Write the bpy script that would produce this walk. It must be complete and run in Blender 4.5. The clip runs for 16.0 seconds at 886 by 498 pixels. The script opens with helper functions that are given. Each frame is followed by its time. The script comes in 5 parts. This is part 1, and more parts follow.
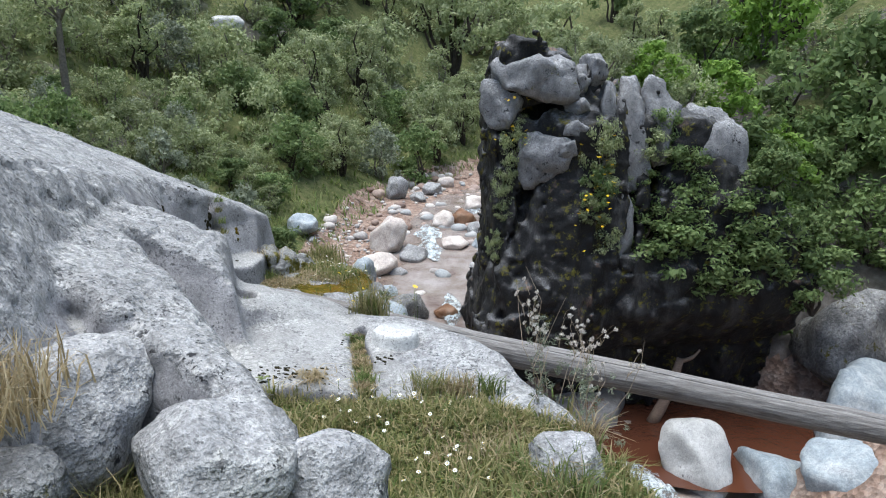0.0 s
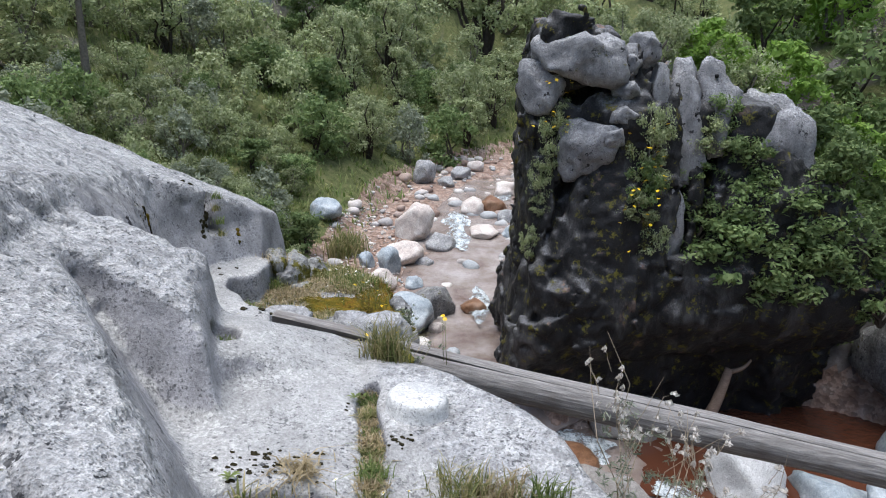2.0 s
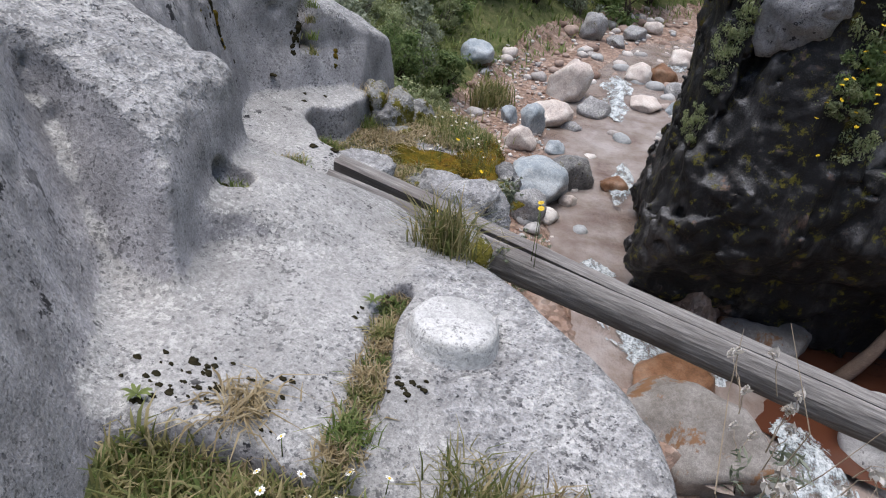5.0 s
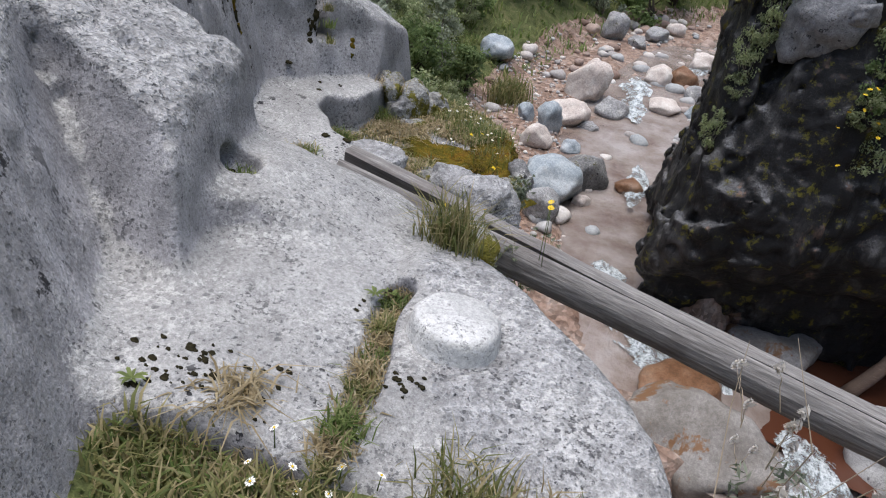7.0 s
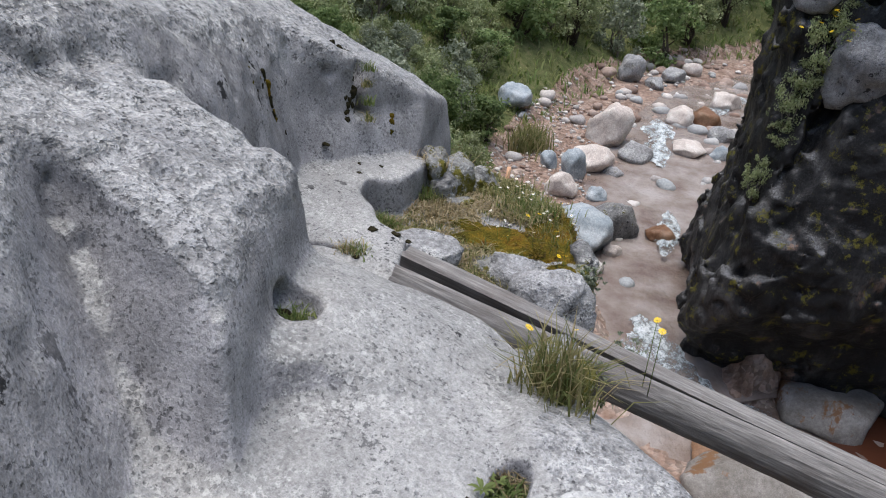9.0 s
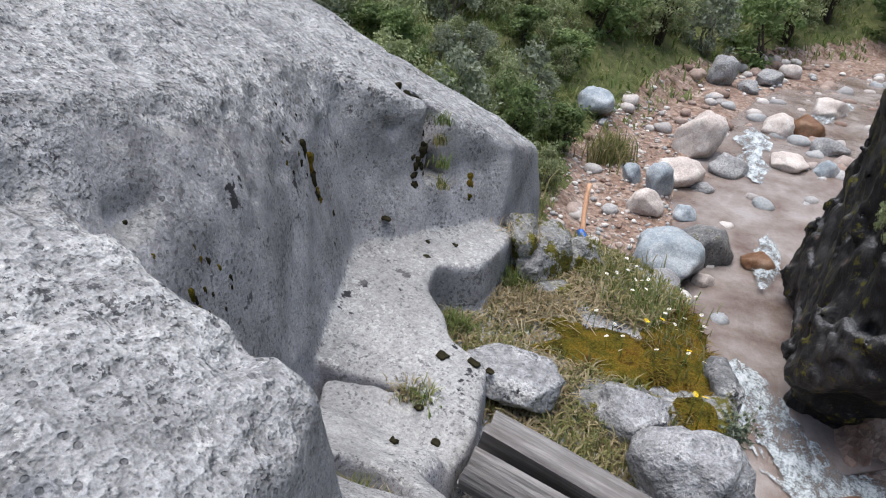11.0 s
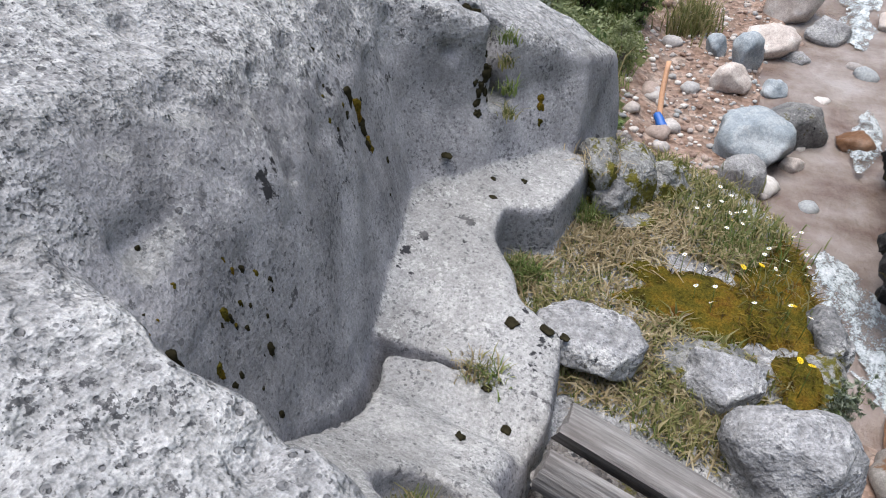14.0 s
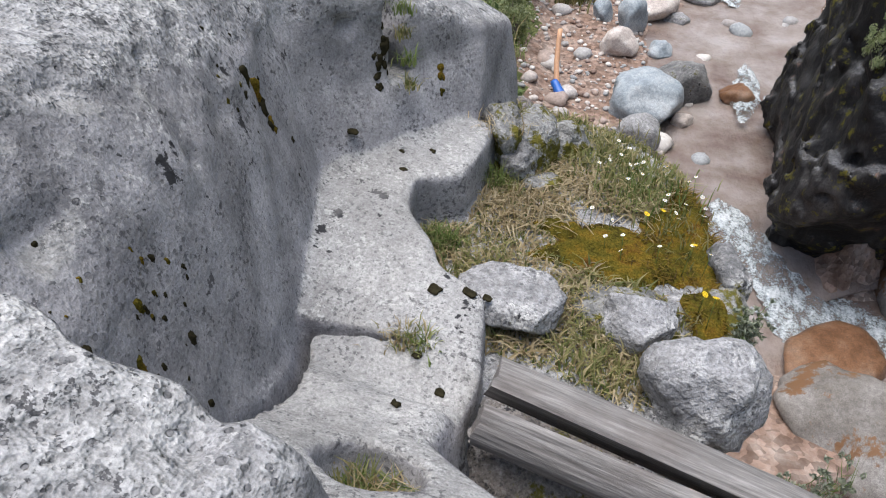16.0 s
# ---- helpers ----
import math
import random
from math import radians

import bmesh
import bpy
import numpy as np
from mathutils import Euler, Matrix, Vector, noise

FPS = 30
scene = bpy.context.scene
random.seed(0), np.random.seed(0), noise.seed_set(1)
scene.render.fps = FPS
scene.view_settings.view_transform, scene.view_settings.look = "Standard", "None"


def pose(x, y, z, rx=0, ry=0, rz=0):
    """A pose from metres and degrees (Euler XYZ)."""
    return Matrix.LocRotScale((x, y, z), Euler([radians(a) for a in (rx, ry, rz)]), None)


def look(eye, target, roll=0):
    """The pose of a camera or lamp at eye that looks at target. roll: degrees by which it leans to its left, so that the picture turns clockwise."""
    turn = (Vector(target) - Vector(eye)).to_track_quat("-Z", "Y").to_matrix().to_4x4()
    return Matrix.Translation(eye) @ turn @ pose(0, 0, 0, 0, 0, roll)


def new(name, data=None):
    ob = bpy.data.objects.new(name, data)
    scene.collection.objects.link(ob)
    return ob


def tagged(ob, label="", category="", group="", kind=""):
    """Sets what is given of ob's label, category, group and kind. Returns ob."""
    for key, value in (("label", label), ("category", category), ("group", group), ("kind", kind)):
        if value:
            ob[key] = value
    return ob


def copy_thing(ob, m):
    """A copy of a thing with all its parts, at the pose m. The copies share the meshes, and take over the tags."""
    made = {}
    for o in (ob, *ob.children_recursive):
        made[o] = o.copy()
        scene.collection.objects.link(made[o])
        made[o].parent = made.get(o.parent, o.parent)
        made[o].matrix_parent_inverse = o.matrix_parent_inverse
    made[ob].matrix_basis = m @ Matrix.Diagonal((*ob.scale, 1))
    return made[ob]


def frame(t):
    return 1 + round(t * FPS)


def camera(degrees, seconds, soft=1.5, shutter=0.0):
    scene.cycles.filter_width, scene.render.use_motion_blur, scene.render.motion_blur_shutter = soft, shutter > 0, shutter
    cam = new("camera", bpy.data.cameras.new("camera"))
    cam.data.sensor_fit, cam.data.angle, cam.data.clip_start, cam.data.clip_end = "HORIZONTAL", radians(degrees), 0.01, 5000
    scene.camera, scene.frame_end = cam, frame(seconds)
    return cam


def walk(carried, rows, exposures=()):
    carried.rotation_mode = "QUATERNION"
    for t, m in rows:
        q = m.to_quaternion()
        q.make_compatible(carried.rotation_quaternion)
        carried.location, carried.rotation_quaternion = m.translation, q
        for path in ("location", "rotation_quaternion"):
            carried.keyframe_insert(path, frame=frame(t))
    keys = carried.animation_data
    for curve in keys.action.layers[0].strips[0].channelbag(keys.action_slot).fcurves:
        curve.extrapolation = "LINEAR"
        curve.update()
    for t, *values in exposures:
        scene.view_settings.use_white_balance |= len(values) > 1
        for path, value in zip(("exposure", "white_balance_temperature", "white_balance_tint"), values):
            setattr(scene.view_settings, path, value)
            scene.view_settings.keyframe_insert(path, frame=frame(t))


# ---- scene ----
cam = camera(67.4, 16.0, soft=1.1)
METRES, EYE, TILT, LEAN, TURN = 6.3, 1.5, -13.0, 0.0, 0.0
ROWS = [
    (0.0, 0.0, 0.0, 0.0, -0.0, 0.0, 0.0),
    (0.5, -0.0143, 0.0334, 0.0148, 2.89, -2.32, -1.14),
    (1.0, -0.0078, 0.0798, 0.027, 5.12, -2.03, -3.54),
    (1.5, -0.0065, 0.143, 0.042, 3.48, -2.4, -2.51),
    (2.0, -0.0144, 0.2115, 0.0523, 2.28, -1.67, -1.28),
    (2.5, -0.0083, 0.2838, 0.0379, 6.25, -2.17, -3.23),
    (3.0, -0.0013, 0.3499, 0.0272, 12.51, 0.54, -4.24),
    (3.5, 0.0018, 0.4163, 0.039, 15.85, -5.23, -9.5),
    (4.0, 0.0146, 0.4388, 0.048, 15.74, -12.85, -9.66),
    (6.5, 0.0159, 0.4406, 0.0461, 17.21, -16.29, -11.15),
    (7.0, 0.0178, 0.4464, 0.0475, 17.59, -16.1, -11.9),
    (7.5, 0.0207, 0.4517, 0.0492, 17.03, -16.74, -11.26),
    (8.0, 0.0021, 0.4709, 0.054, 16.76, -15.88, -11.42),
    (8.5, -0.049, 0.5075, 0.0678, 16.98, -11.58, -8.84),
    (9.0, -0.075, 0.5331, 0.0795, 18.34, -12.75, -9.81),
    (9.5, -0.1021, 0.5792, 0.0915, 22.56, -10.69, -9.99),
    (12.0, -0.2144, 0.7915, 0.1715, 27.22, -23.95, -9.48),
    (12.5, -0.2229, 0.8018, 0.1768, 32.74, -30.04, -10.59),
    (13.0, -0.2337, 0.8045, 0.1872, 32.38, -26.66, -9.47),
    (13.5, -0.2354, 0.801, 0.1926, 32.21, -23.18, -8.31),
    (14.0, -0.2233, 0.8004, 0.1865, 29.33, -25.95, -7.22),
    (14.5, -0.2221, 0.7998, 0.1845, 25.0, -27.06, -8.55),
    (15.0, -0.2231, 0.7967, 0.1871, 15.79, -22.16, -6.26),
    (15.5, -0.2202, 0.7944, 0.1827, 15.04, -23.16, -4.93),
    (16.0, -0.2207, 0.7948, 0.1791, 20.23, -26.48, -5.13),
]
walk(cam, [(t, pose(0, 0, EYE, TILT, LEAN, TURN) @ pose(METRES * x, METRES * y, METRES * z, 90 + pitch, roll, yaw)) for t, x, y, z, yaw, pitch, roll in ROWS],
     [(0.0, 0.72, 6050, 5), (2.5, 0.62, 6150, 10), (4.0, 0.36, 6350, 12), (9.5, 0.34, 6300, 10), (12.0, 0.58, 6300, 10), (16.0, 0.56, 6400, 10)])

# ---- light ----
world = bpy.data.worlds.new("overcast_sky")
scene.world = world
world.use_nodes = True
wn = world.node_tree.nodes
sky = wn.new("ShaderNodeTexSky")
sky.sky_type = "NISHITA"
sky.sun_disc = False
sky.sun_elevation, sky.sun_rotation = radians(82), radians(252)
sky.dust_density = 3.0
wn["Background"].inputs["Strength"].default_value = 0.15
world.node_tree.links.new(sky.outputs[0], wn["Background"].inputs["Color"])
sun = new("sun", bpy.data.lights.new("sun", "SUN"))
sun.data.energy, sun.data.angle, sun.data.color = 2.4, radians(55), (1.0, 0.97, 0.92)
sun.matrix_world = look((-3.8, 2.8, 30), (0, 4, 0))


# ---- arithmetic ----
RNG = np.random.default_rng(7)
LATTICE = RNG.random((64, 64, 64)).astype(np.float32) * 2 - 1


def noise3(x, y, z, size, seed=0):
    """Smooth noise from -1 to 1 with lumps of about that size in metres."""
    g = [np.asarray(a, np.float32) / size + 17.3 * (seed + 1) + 5.1 * n for n, a in enumerate((x, y, z))]
    i = [np.floor(a).astype(np.int32) for a in g]
    f = [a - b for a, b in zip(g, i)]
    f = [a * a * (3 - 2 * a) for a in f]
    i0, i1 = [b & 63 for b in i], [(b + 1) & 63 for b in i]
    out = 0
    for a in (0, 1):
        for b in (0, 1):
            for c in (0, 1):
                w = (f[0] if a else 1 - f[0]) * (f[1] if b else 1 - f[1]) * (f[2] if c else 1 - f[2])
                out = out + w * LATTICE[(i1 if a else i0)[0], (i1 if b else i0)[1], (i1 if c else i0)[2]]
    return out


def fbm(x, y, z, size, octaves=3, seed=0):
    return sum(noise3(x, y, z, size / 2**n, seed + n) / 2**n for n in range(octaves))


def smin(a, b, k):
    h = np.clip(0.5 + 0.5 * (b - a) / k, 0, 1)
    return b + (a - b) * h - k * h * (1 - h)


def smax(a, b, k):
    return -smin(-a, -b, k)


def ramp(x, a, b):
    t = np.clip((x - a) / (b - a), 0, 1)
    return t * t * (3 - 2 * t)


def surface_net(field, lo, hi, step, relief=None):
    """The skin of the solid where field(x, y, z) < 0, as vertices and quads. relief is added close to the skin alone."""
    axes = [np.arange(a, b + step, step, dtype=np.float32) for a, b in zip(lo, hi)]
    X, Y, Z = np.meshgrid(*axes, indexing="ij")
    V = np.broadcast_to(field(X, Y, Z), X.shape).astype(np.float32).copy()
    if relief:
        near = np.abs(V) < 0.45
        V[near] += relief(X[near], Y[near], Z[near])
    for k in (0, -1):
        V[k], V[:, k], V[:, :, k] = np.maximum(V[k], 0.01), np.maximum(V[:, k], 0.01), np.maximum(V[:, :, k], 0.01)
    S = V < 0
    shape = tuple(n - 1 for n in V.shape)
    total, count = np.zeros((*shape, 3), np.float32), np.zeros(shape, np.float32)
    corner = lambda A, o: A[o[0]:o[0] + shape[0], o[1]:o[1] + shape[1], o[2]:o[2] + shape[2]]
    for ax in range(3):
        for p in (0, 1):
            for q in (0, 1):
                o = [0, 0, 0]
                o[(ax + 1) % 3], o[(ax + 2) % 3] = p, q
                o2 = list(o)
                o2[ax] = 1
                a, b = corner(V, o), corner(V, o2)
                cut = (a < 0) != (b < 0)
                t = np.where(cut, a / np.where(cut, a - b, 1), 0)
                count += cut
                for n in range(3):
                    total[..., n] += cut * (t if n == ax else o[n])
    cells = count > 0
    ids = np.full(shape, -1, np.int32)
    ids[cells] = np.arange(cells.sum())
    where = np.argwhere(cells)
    verts = np.array([a[0] for a in axes]) + (where + total[cells] / count[cells][:, None]) * step
    quads = []
    for ax in range(3):
        a = np.moveaxis(S, ax, 0)
        change = a[:-1] != a[1:]
        inside = a[:-1]
        I = np.moveaxis(ids, ax, 0)
        c = change[:, 1:-1, 1:-1]
        k = np.argwhere(c)
        if not len(k):
            continue
        i, j, l = k[:, 0], k[:, 1] + 1, k[:, 2] + 1
        q = np.stack([I[i, j - 1, l - 1], I[i, j, l - 1], I[i, j, l], I[i, j - 1, l]], 1)
        flip = ~inside[i, j, l] if ax != 1 else inside[i, j, l]
        q[flip] = q[flip][:, ::-1]
        quads.append(q)
    return verts, np.concatenate(quads)


def relaxed(v, quads, rounds, k=0.5):
    """Vertices drawn towards the mean of their neighbours."""
    for _ in range(rounds):
        total, n = np.zeros_like(v), np.zeros(len(v))
        for a, b in ((0, 1), (1, 2), (2, 3), (3, 0)):
            for p, q in ((quads[:, a], quads[:, b]), (quads[:, b], quads[:, a])):
                for c in range(3):
                    total[:, c] += np.bincount(p, v[q, c], len(v))
                n += np.bincount(p, minlength=len(v))
        v = v + k * (total / n[:, None] - v)
    return v


def mesh_from(name, verts, faces, material, smooth=True):
    me = bpy.data.meshes.new(name)
    verts, faces = np.asarray(verts, np.float32), np.asarray(faces, np.int32)
    n, k = faces.shape
    me.vertices.add(len(verts))
    me.vertices.foreach_set("co", verts.ravel())
    me.loops.add(n * k)
    me.loops.foreach_set("vertex_index", faces.ravel())
    me.polygons.add(n)
    me.polygons.foreach_set("loop_start", np.arange(0, n * k, k, dtype=np.int32))
    if smooth:
        me.polygons.foreach_set("use_smooth", np.ones(n, bool))
    me.update(calc_edges=True)
    me.validate()
    for m in material if isinstance(material, (list, tuple)) else [material]:
        me.materials.append(m)
    return me


def part(name, data, parent, label="", at=None):
    """One mesh object under a thing or a part."""
    ob = new(name, data)
    ob.parent = parent
    if at is not None:
        ob.matrix_basis = at
    return tagged(ob, label) if label else ob


# ---- materials ----
def material(name, rough=0.8, spec=0.3):
    m = bpy.data.materials.new(name)
    m.use_nodes = True
    b = m.node_tree.nodes["Principled BSDF"]
    b.inputs["Roughness"].default_value = rough
    b.inputs["Specular IOR Level"].default_value = spec
    return m, m.node_tree, b


def node(tree, kind, **values):
    n = tree.nodes.new(kind)
    for key, v in values.items():
        if key in n.inputs:
            n.inputs[key].default_value = v
    return n


def place(tree, scale=1.0, stretch=(1, 1, 1)):
    g = tree.nodes.new("ShaderNodeNewGeometry")
    m = tree.nodes.new("ShaderNodeMapping")
    m.inputs["Scale"].default_value = [scale * s for s in stretch]
    tree.links.new(g.outputs["Position"], m.inputs["Vector"])
    return m.outputs[0]


def local(tree, scale=1.0, stretch=(1, 1, 1)):
    g = tree.nodes.new("ShaderNodeTexCoord")
    m = tree.nodes.new("ShaderNodeMapping")
    m.inputs["Scale"].default_value = [scale * s for s in stretch]
    tree.links.new(g.outputs["Object"], m.inputs["Vector"])
    return m.outputs[0]


def noise_tex(tree, vec, scale, detail=6, rough=0.6):
    n = node(tree, "ShaderNodeTexNoise", Scale=scale, Detail=detail, Roughness=rough)
    tree.links.new(vec, n.inputs["Vector"])
    return n.outputs["Fac"]


def voronoi_tex(tree, vec, scale, feature="F1"):
    n = node(tree, "ShaderNodeTexVoronoi", Scale=scale)
    n.feature = feature
    tree.links.new(vec, n.inputs["Vector"])
    return n.outputs["Distance"]


def stops(tree, fac, *pairs):
    r = tree.nodes.new("ShaderNodeValToRGB")
    e = r.color_ramp.elements
    while len(e) < len(pairs):
        e.new(0.5)
    for el, (p, c) in zip(e, pairs):
        el.position = p
        el.color = (*c, 1) if isinstance(c, tuple) else (c, c, c, 1)
    tree.links.new(fac, r.inputs["Fac"])
    return r.outputs["Color"]


def mix(tree, fac, a, b, kind="MIX"):
    n = tree.nodes.new("ShaderNodeMix")
    n.data_type, n.blend_type = "RGBA", kind
    for sock, v in ((n.inputs[0], fac), (n.inputs[6], a), (n.inputs[7], b)):
        if isinstance(v, (int, float)):
            sock.default_value = v
        elif isinstance(v, tuple):
            sock.default_value = (*v, 1)
        else:
            tree.links.new(v, sock)
    return n.outputs[2]


def math_node(tree, op, a, b=0.0):
    n = tree.nodes.new("ShaderNodeMath")
    n.operation = op
    for sock, v in zip(n.inputs, (a, b)):
        if isinstance(v, (int, float)):
            sock.default_value = v
        else:
            tree.links.new(v, sock)
    return n.outputs[0]


def bump(tree, bsdf, height, strength, distance):
    n = node(tree, "ShaderNodeBump", Strength=strength, Distance=distance)
    tree.links.new(height, n.inputs["Height"])
    prior = bsdf.inputs["Normal"].links
    if prior:
        tree.links.new(prior[0].from_socket, n.inputs["Normal"])
    tree.links.new(n.outputs[0], bsdf.inputs["Normal"])


def upward(tree):
    g = tree.nodes.new("ShaderNodeNewGeometry")
    s = tree.nodes.new("ShaderNodeSeparateXYZ")
    tree.links.new(g.outputs["Normal"], s.inputs[0])
    return s.outputs["Z"]


def rock_material(name, dark, mid, light, lichen=0.5, stain_or_shade=(0.035, 0.035, 0.038), pit=1.0, rough=0.9, own=False, streak=None, moss=0.0, steep=None, patch_tone=None, lumps=1.0):
    """Weathered stone: broad tone, lichen crusts, dark specks and pits. steep: tone of its smoother upright faces,
    darkened with painted shade.
    """
    m, t, b = material(name, rough, 0.2)
    v = (local if own else place)(t)
    big = noise_tex(t, v, 1.6, 5, 0.65)
    lump = noise_tex(t, v, 15, 3, 0.5)
    fine = noise_tex(t, v, 60, 3, 0.6)
    grain = noise_tex(t, v, 190, 3, 0.7)
    col = stops(t, big, (0.34, dark), (0.5, mid), (0.66, light))
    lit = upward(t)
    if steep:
        # shade painted into the colour: upright faces darker than upward ones
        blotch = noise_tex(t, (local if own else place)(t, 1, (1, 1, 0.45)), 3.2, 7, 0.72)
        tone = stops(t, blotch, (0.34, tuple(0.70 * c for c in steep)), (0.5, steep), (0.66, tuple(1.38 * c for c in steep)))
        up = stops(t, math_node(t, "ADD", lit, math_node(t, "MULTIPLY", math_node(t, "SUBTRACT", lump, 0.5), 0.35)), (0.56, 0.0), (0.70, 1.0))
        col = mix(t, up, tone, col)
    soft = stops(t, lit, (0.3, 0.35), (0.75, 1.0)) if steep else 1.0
    col = mix(t, math_node(t, "MULTIPLY", soft, 0.42 * lumps), col, stops(t, lump, (0.36, 0.22), (0.5, 0.5), (0.64, 0.76)), "OVERLAY")
    col = mix(t, 0.25 + 0.12 * lumps, col, stops(t, fine, (0.34, 0.22), (0.66, 0.78)), "OVERLAY")
    col = mix(t, 0.32, col, stops(t, grain, (0.32, 0.15), (0.5, 0.5), (0.68, 0.85)), "OVERLAY")
    # small black lichen specks, thicker in some places
    speck = stops(t, math_node(t, "ADD", noise_tex(t, v, 42, 4, 0.7), math_node(t, "MULTIPLY", noise_tex(t, v, 3.3, 3, 0.6), 0.45)), (0.83, 0.0), (0.86, 1.0))
    col = mix(t, math_node(t, "MULTIPLY", speck, 0.85 * pit), col, tuple(1.5 * c for c in stain_or_shade))
    if patch_tone:
        pm = stops(t, noise_tex(t, (local if own else place)(t, 1, (1, 1, 0.4)), 1.3, 7, 0.7), (0.57, 0.0), (0.61, 1.0))
        col = mix(t, pm, col, patch_tone)
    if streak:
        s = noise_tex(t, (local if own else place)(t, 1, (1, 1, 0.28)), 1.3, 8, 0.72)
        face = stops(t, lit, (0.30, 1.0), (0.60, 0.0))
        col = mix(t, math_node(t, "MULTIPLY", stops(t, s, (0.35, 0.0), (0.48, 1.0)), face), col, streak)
    if lichen:
        crust = stops(t, noise_tex(t, v, 34, 6, 0.75), (0.53, 0.0), (0.57, 1.0))
        where = stops(t, noise_tex(t, v, 2.6, 6, 0.75), (0.46, 0.0), (0.58, 1.0))
        face = stops(t, lit, (0.25, 0.15), (0.6, 1.0))
        col = mix(t, math_node(t, "MULTIPLY", math_node(t, "MULTIPLY", crust, math_node(t, "MULTIPLY", where, face)), lichen), col, (0.60, 0.60, 0.585))
    # pits of uneven size, here thick, there sparse; dark colour paints the shade inside
    hollow = math_node(t, "SUBTRACT", voronoi_tex(t, v, 24), math_node(t, "MULTIPLY", math_node(t, "SUBTRACT", noise_tex(t, v, 5, 4, 0.7), 0.33), 0.85))
    pits = stops(t, hollow, (0.0, 1.0), (0.05, 0.0))
    small = math_node(t, "SUBTRACT", voronoi_tex(t, v, 75), math_node(t, "MULTIPLY", math_node(t, "SUBTRACT", noise_tex(t, v, 9, 3, 0.7), 0.32), 1.1))
    pores = stops(t, small, (0.0, 1.0), (0.08, 0.0))
    col = mix(t, math_node(t, "MULTIPLY", pits, 0.6 * pit), col, tuple(2.0 * c for c in stain_or_shade))
    col = mix(t, math_node(t, "MULTIPLY", pores, 0.35 * pit), col, tuple(2.2 * c for c in stain_or_shade))
    blots = stops(t, noise_tex(t, v, 7.0, 6, 0.7), (0.60, 0.0), (0.62, 1.0))
    where = stops(t, noise_tex(t, v, 0.9, 3, 0.6), (0.52, 0.0), (0.60, 1.0))
    col = mix(t, math_node(t, "MULTIPLY", math_node(t, "MULTIPLY", blots, where), min(1.0, 1.4 * pit) if pit > 0.5 else 0.15), col, stain_or_shade)
    if moss:
        ms = stops(t, noise_tex(t, v, 3.0, 8, 0.78), (0.66 - 0.25 * moss, 0.0), (0.70 - 0.25 * moss, 1.0))
        col = mix(t, ms, col, mix(t, noise_tex(t, v, 30, 4), (0.05, 0.06, 0.015), (0.17, 0.14, 0.02)))
    t.links.new(col, b.inputs["Base Color"])
    bump(t, b, math_node(t, "MULTIPLY", lump, soft), 0.9 * pit * lumps, 0.06)
    bump(t, b, math_node(t, "SUBTRACT", 1.0, pits), 0.6 * pit, 0.02)
    bump(t, b, math_node(t, "SUBTRACT", 1.0, pores), 0.5 * pit, 0.008)
    bump(t, b, fine, 0.4 * pit, 0.012)
    bump(t, b, grain, 0.35 * pit, 0.004)
    return m


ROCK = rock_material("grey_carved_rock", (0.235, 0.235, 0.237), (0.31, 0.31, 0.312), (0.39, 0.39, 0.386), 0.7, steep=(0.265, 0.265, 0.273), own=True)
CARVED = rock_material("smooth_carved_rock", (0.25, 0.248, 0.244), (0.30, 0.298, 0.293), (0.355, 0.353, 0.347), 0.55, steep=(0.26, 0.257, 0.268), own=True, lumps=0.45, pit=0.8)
CRAG = rock_material("wet_dark_crag", (0.06, 0.06, 0.063), (0.11, 0.11, 0.114), (0.20, 0.20, 0.205), 0.2, stain_or_shade=(0.014, 0.014, 0.016), streak=(0.013, 0.013, 0.014), rough=0.6, moss=0.36, steep=(0.062, 0.06, 0.06), patch_tone=(0.20, 0.13, 0.10), own=True)
BOULDER = rock_material("river_boulder_stone", (0.15, 0.135, 0.12), (0.22, 0.205, 0.19), (0.30, 0.285, 0.27), 0.0, own=True, rough=0.6, pit=0.3, lumps=0.5, patch_tone=(0.19, 0.105, 0.055))
BLUE_STONE = rock_material("blue_grey_boulder_stone", (0.20, 0.24, 0.27), (0.32, 0.36, 0.39), (0.47, 0.50, 0.52), 0.12, own=True, rough=0.65, pit=0.3, lumps=0.6)
PALE_STONE = rock_material("pale_pink_boulder_stone", (0.42, 0.36, 0.33), (0.55, 0.49, 0.45), (0.66, 0.62, 0.58), 0.0, own=True, rough=0.7, pit=0.3, lumps=0.6)
RED_STONE = rock_material("red_brown_boulder_stone", (0.11, 0.055, 0.028), (0.19, 0.10, 0.055), (0.25, 0.16, 0.105), 0.0, own=True, rough=0.4, pit=0.3, lumps=0.5)
DARK_STONE = rock_material("dark_lichened_boulder_stone", (0.10, 0.10, 0.10), (0.2, 0.2, 0.2), (0.36, 0.36, 0.35), 0.5, own=True, moss=0.3)
GREY_STONE = rock_material("grey_lichened_boulder_stone", (0.22, 0.22, 0.22), (0.31, 0.31, 0.315), (0.40, 0.40, 0.39), 0.75, own=True, moss=0.12, pit=0.8)
MOSS_ROCK = rock_material("mossy_ledge_rock", (0.15, 0.15, 0.143), (0.25, 0.25, 0.243), (0.36, 0.36, 0.345), 0.6, own=True, moss=0.65)


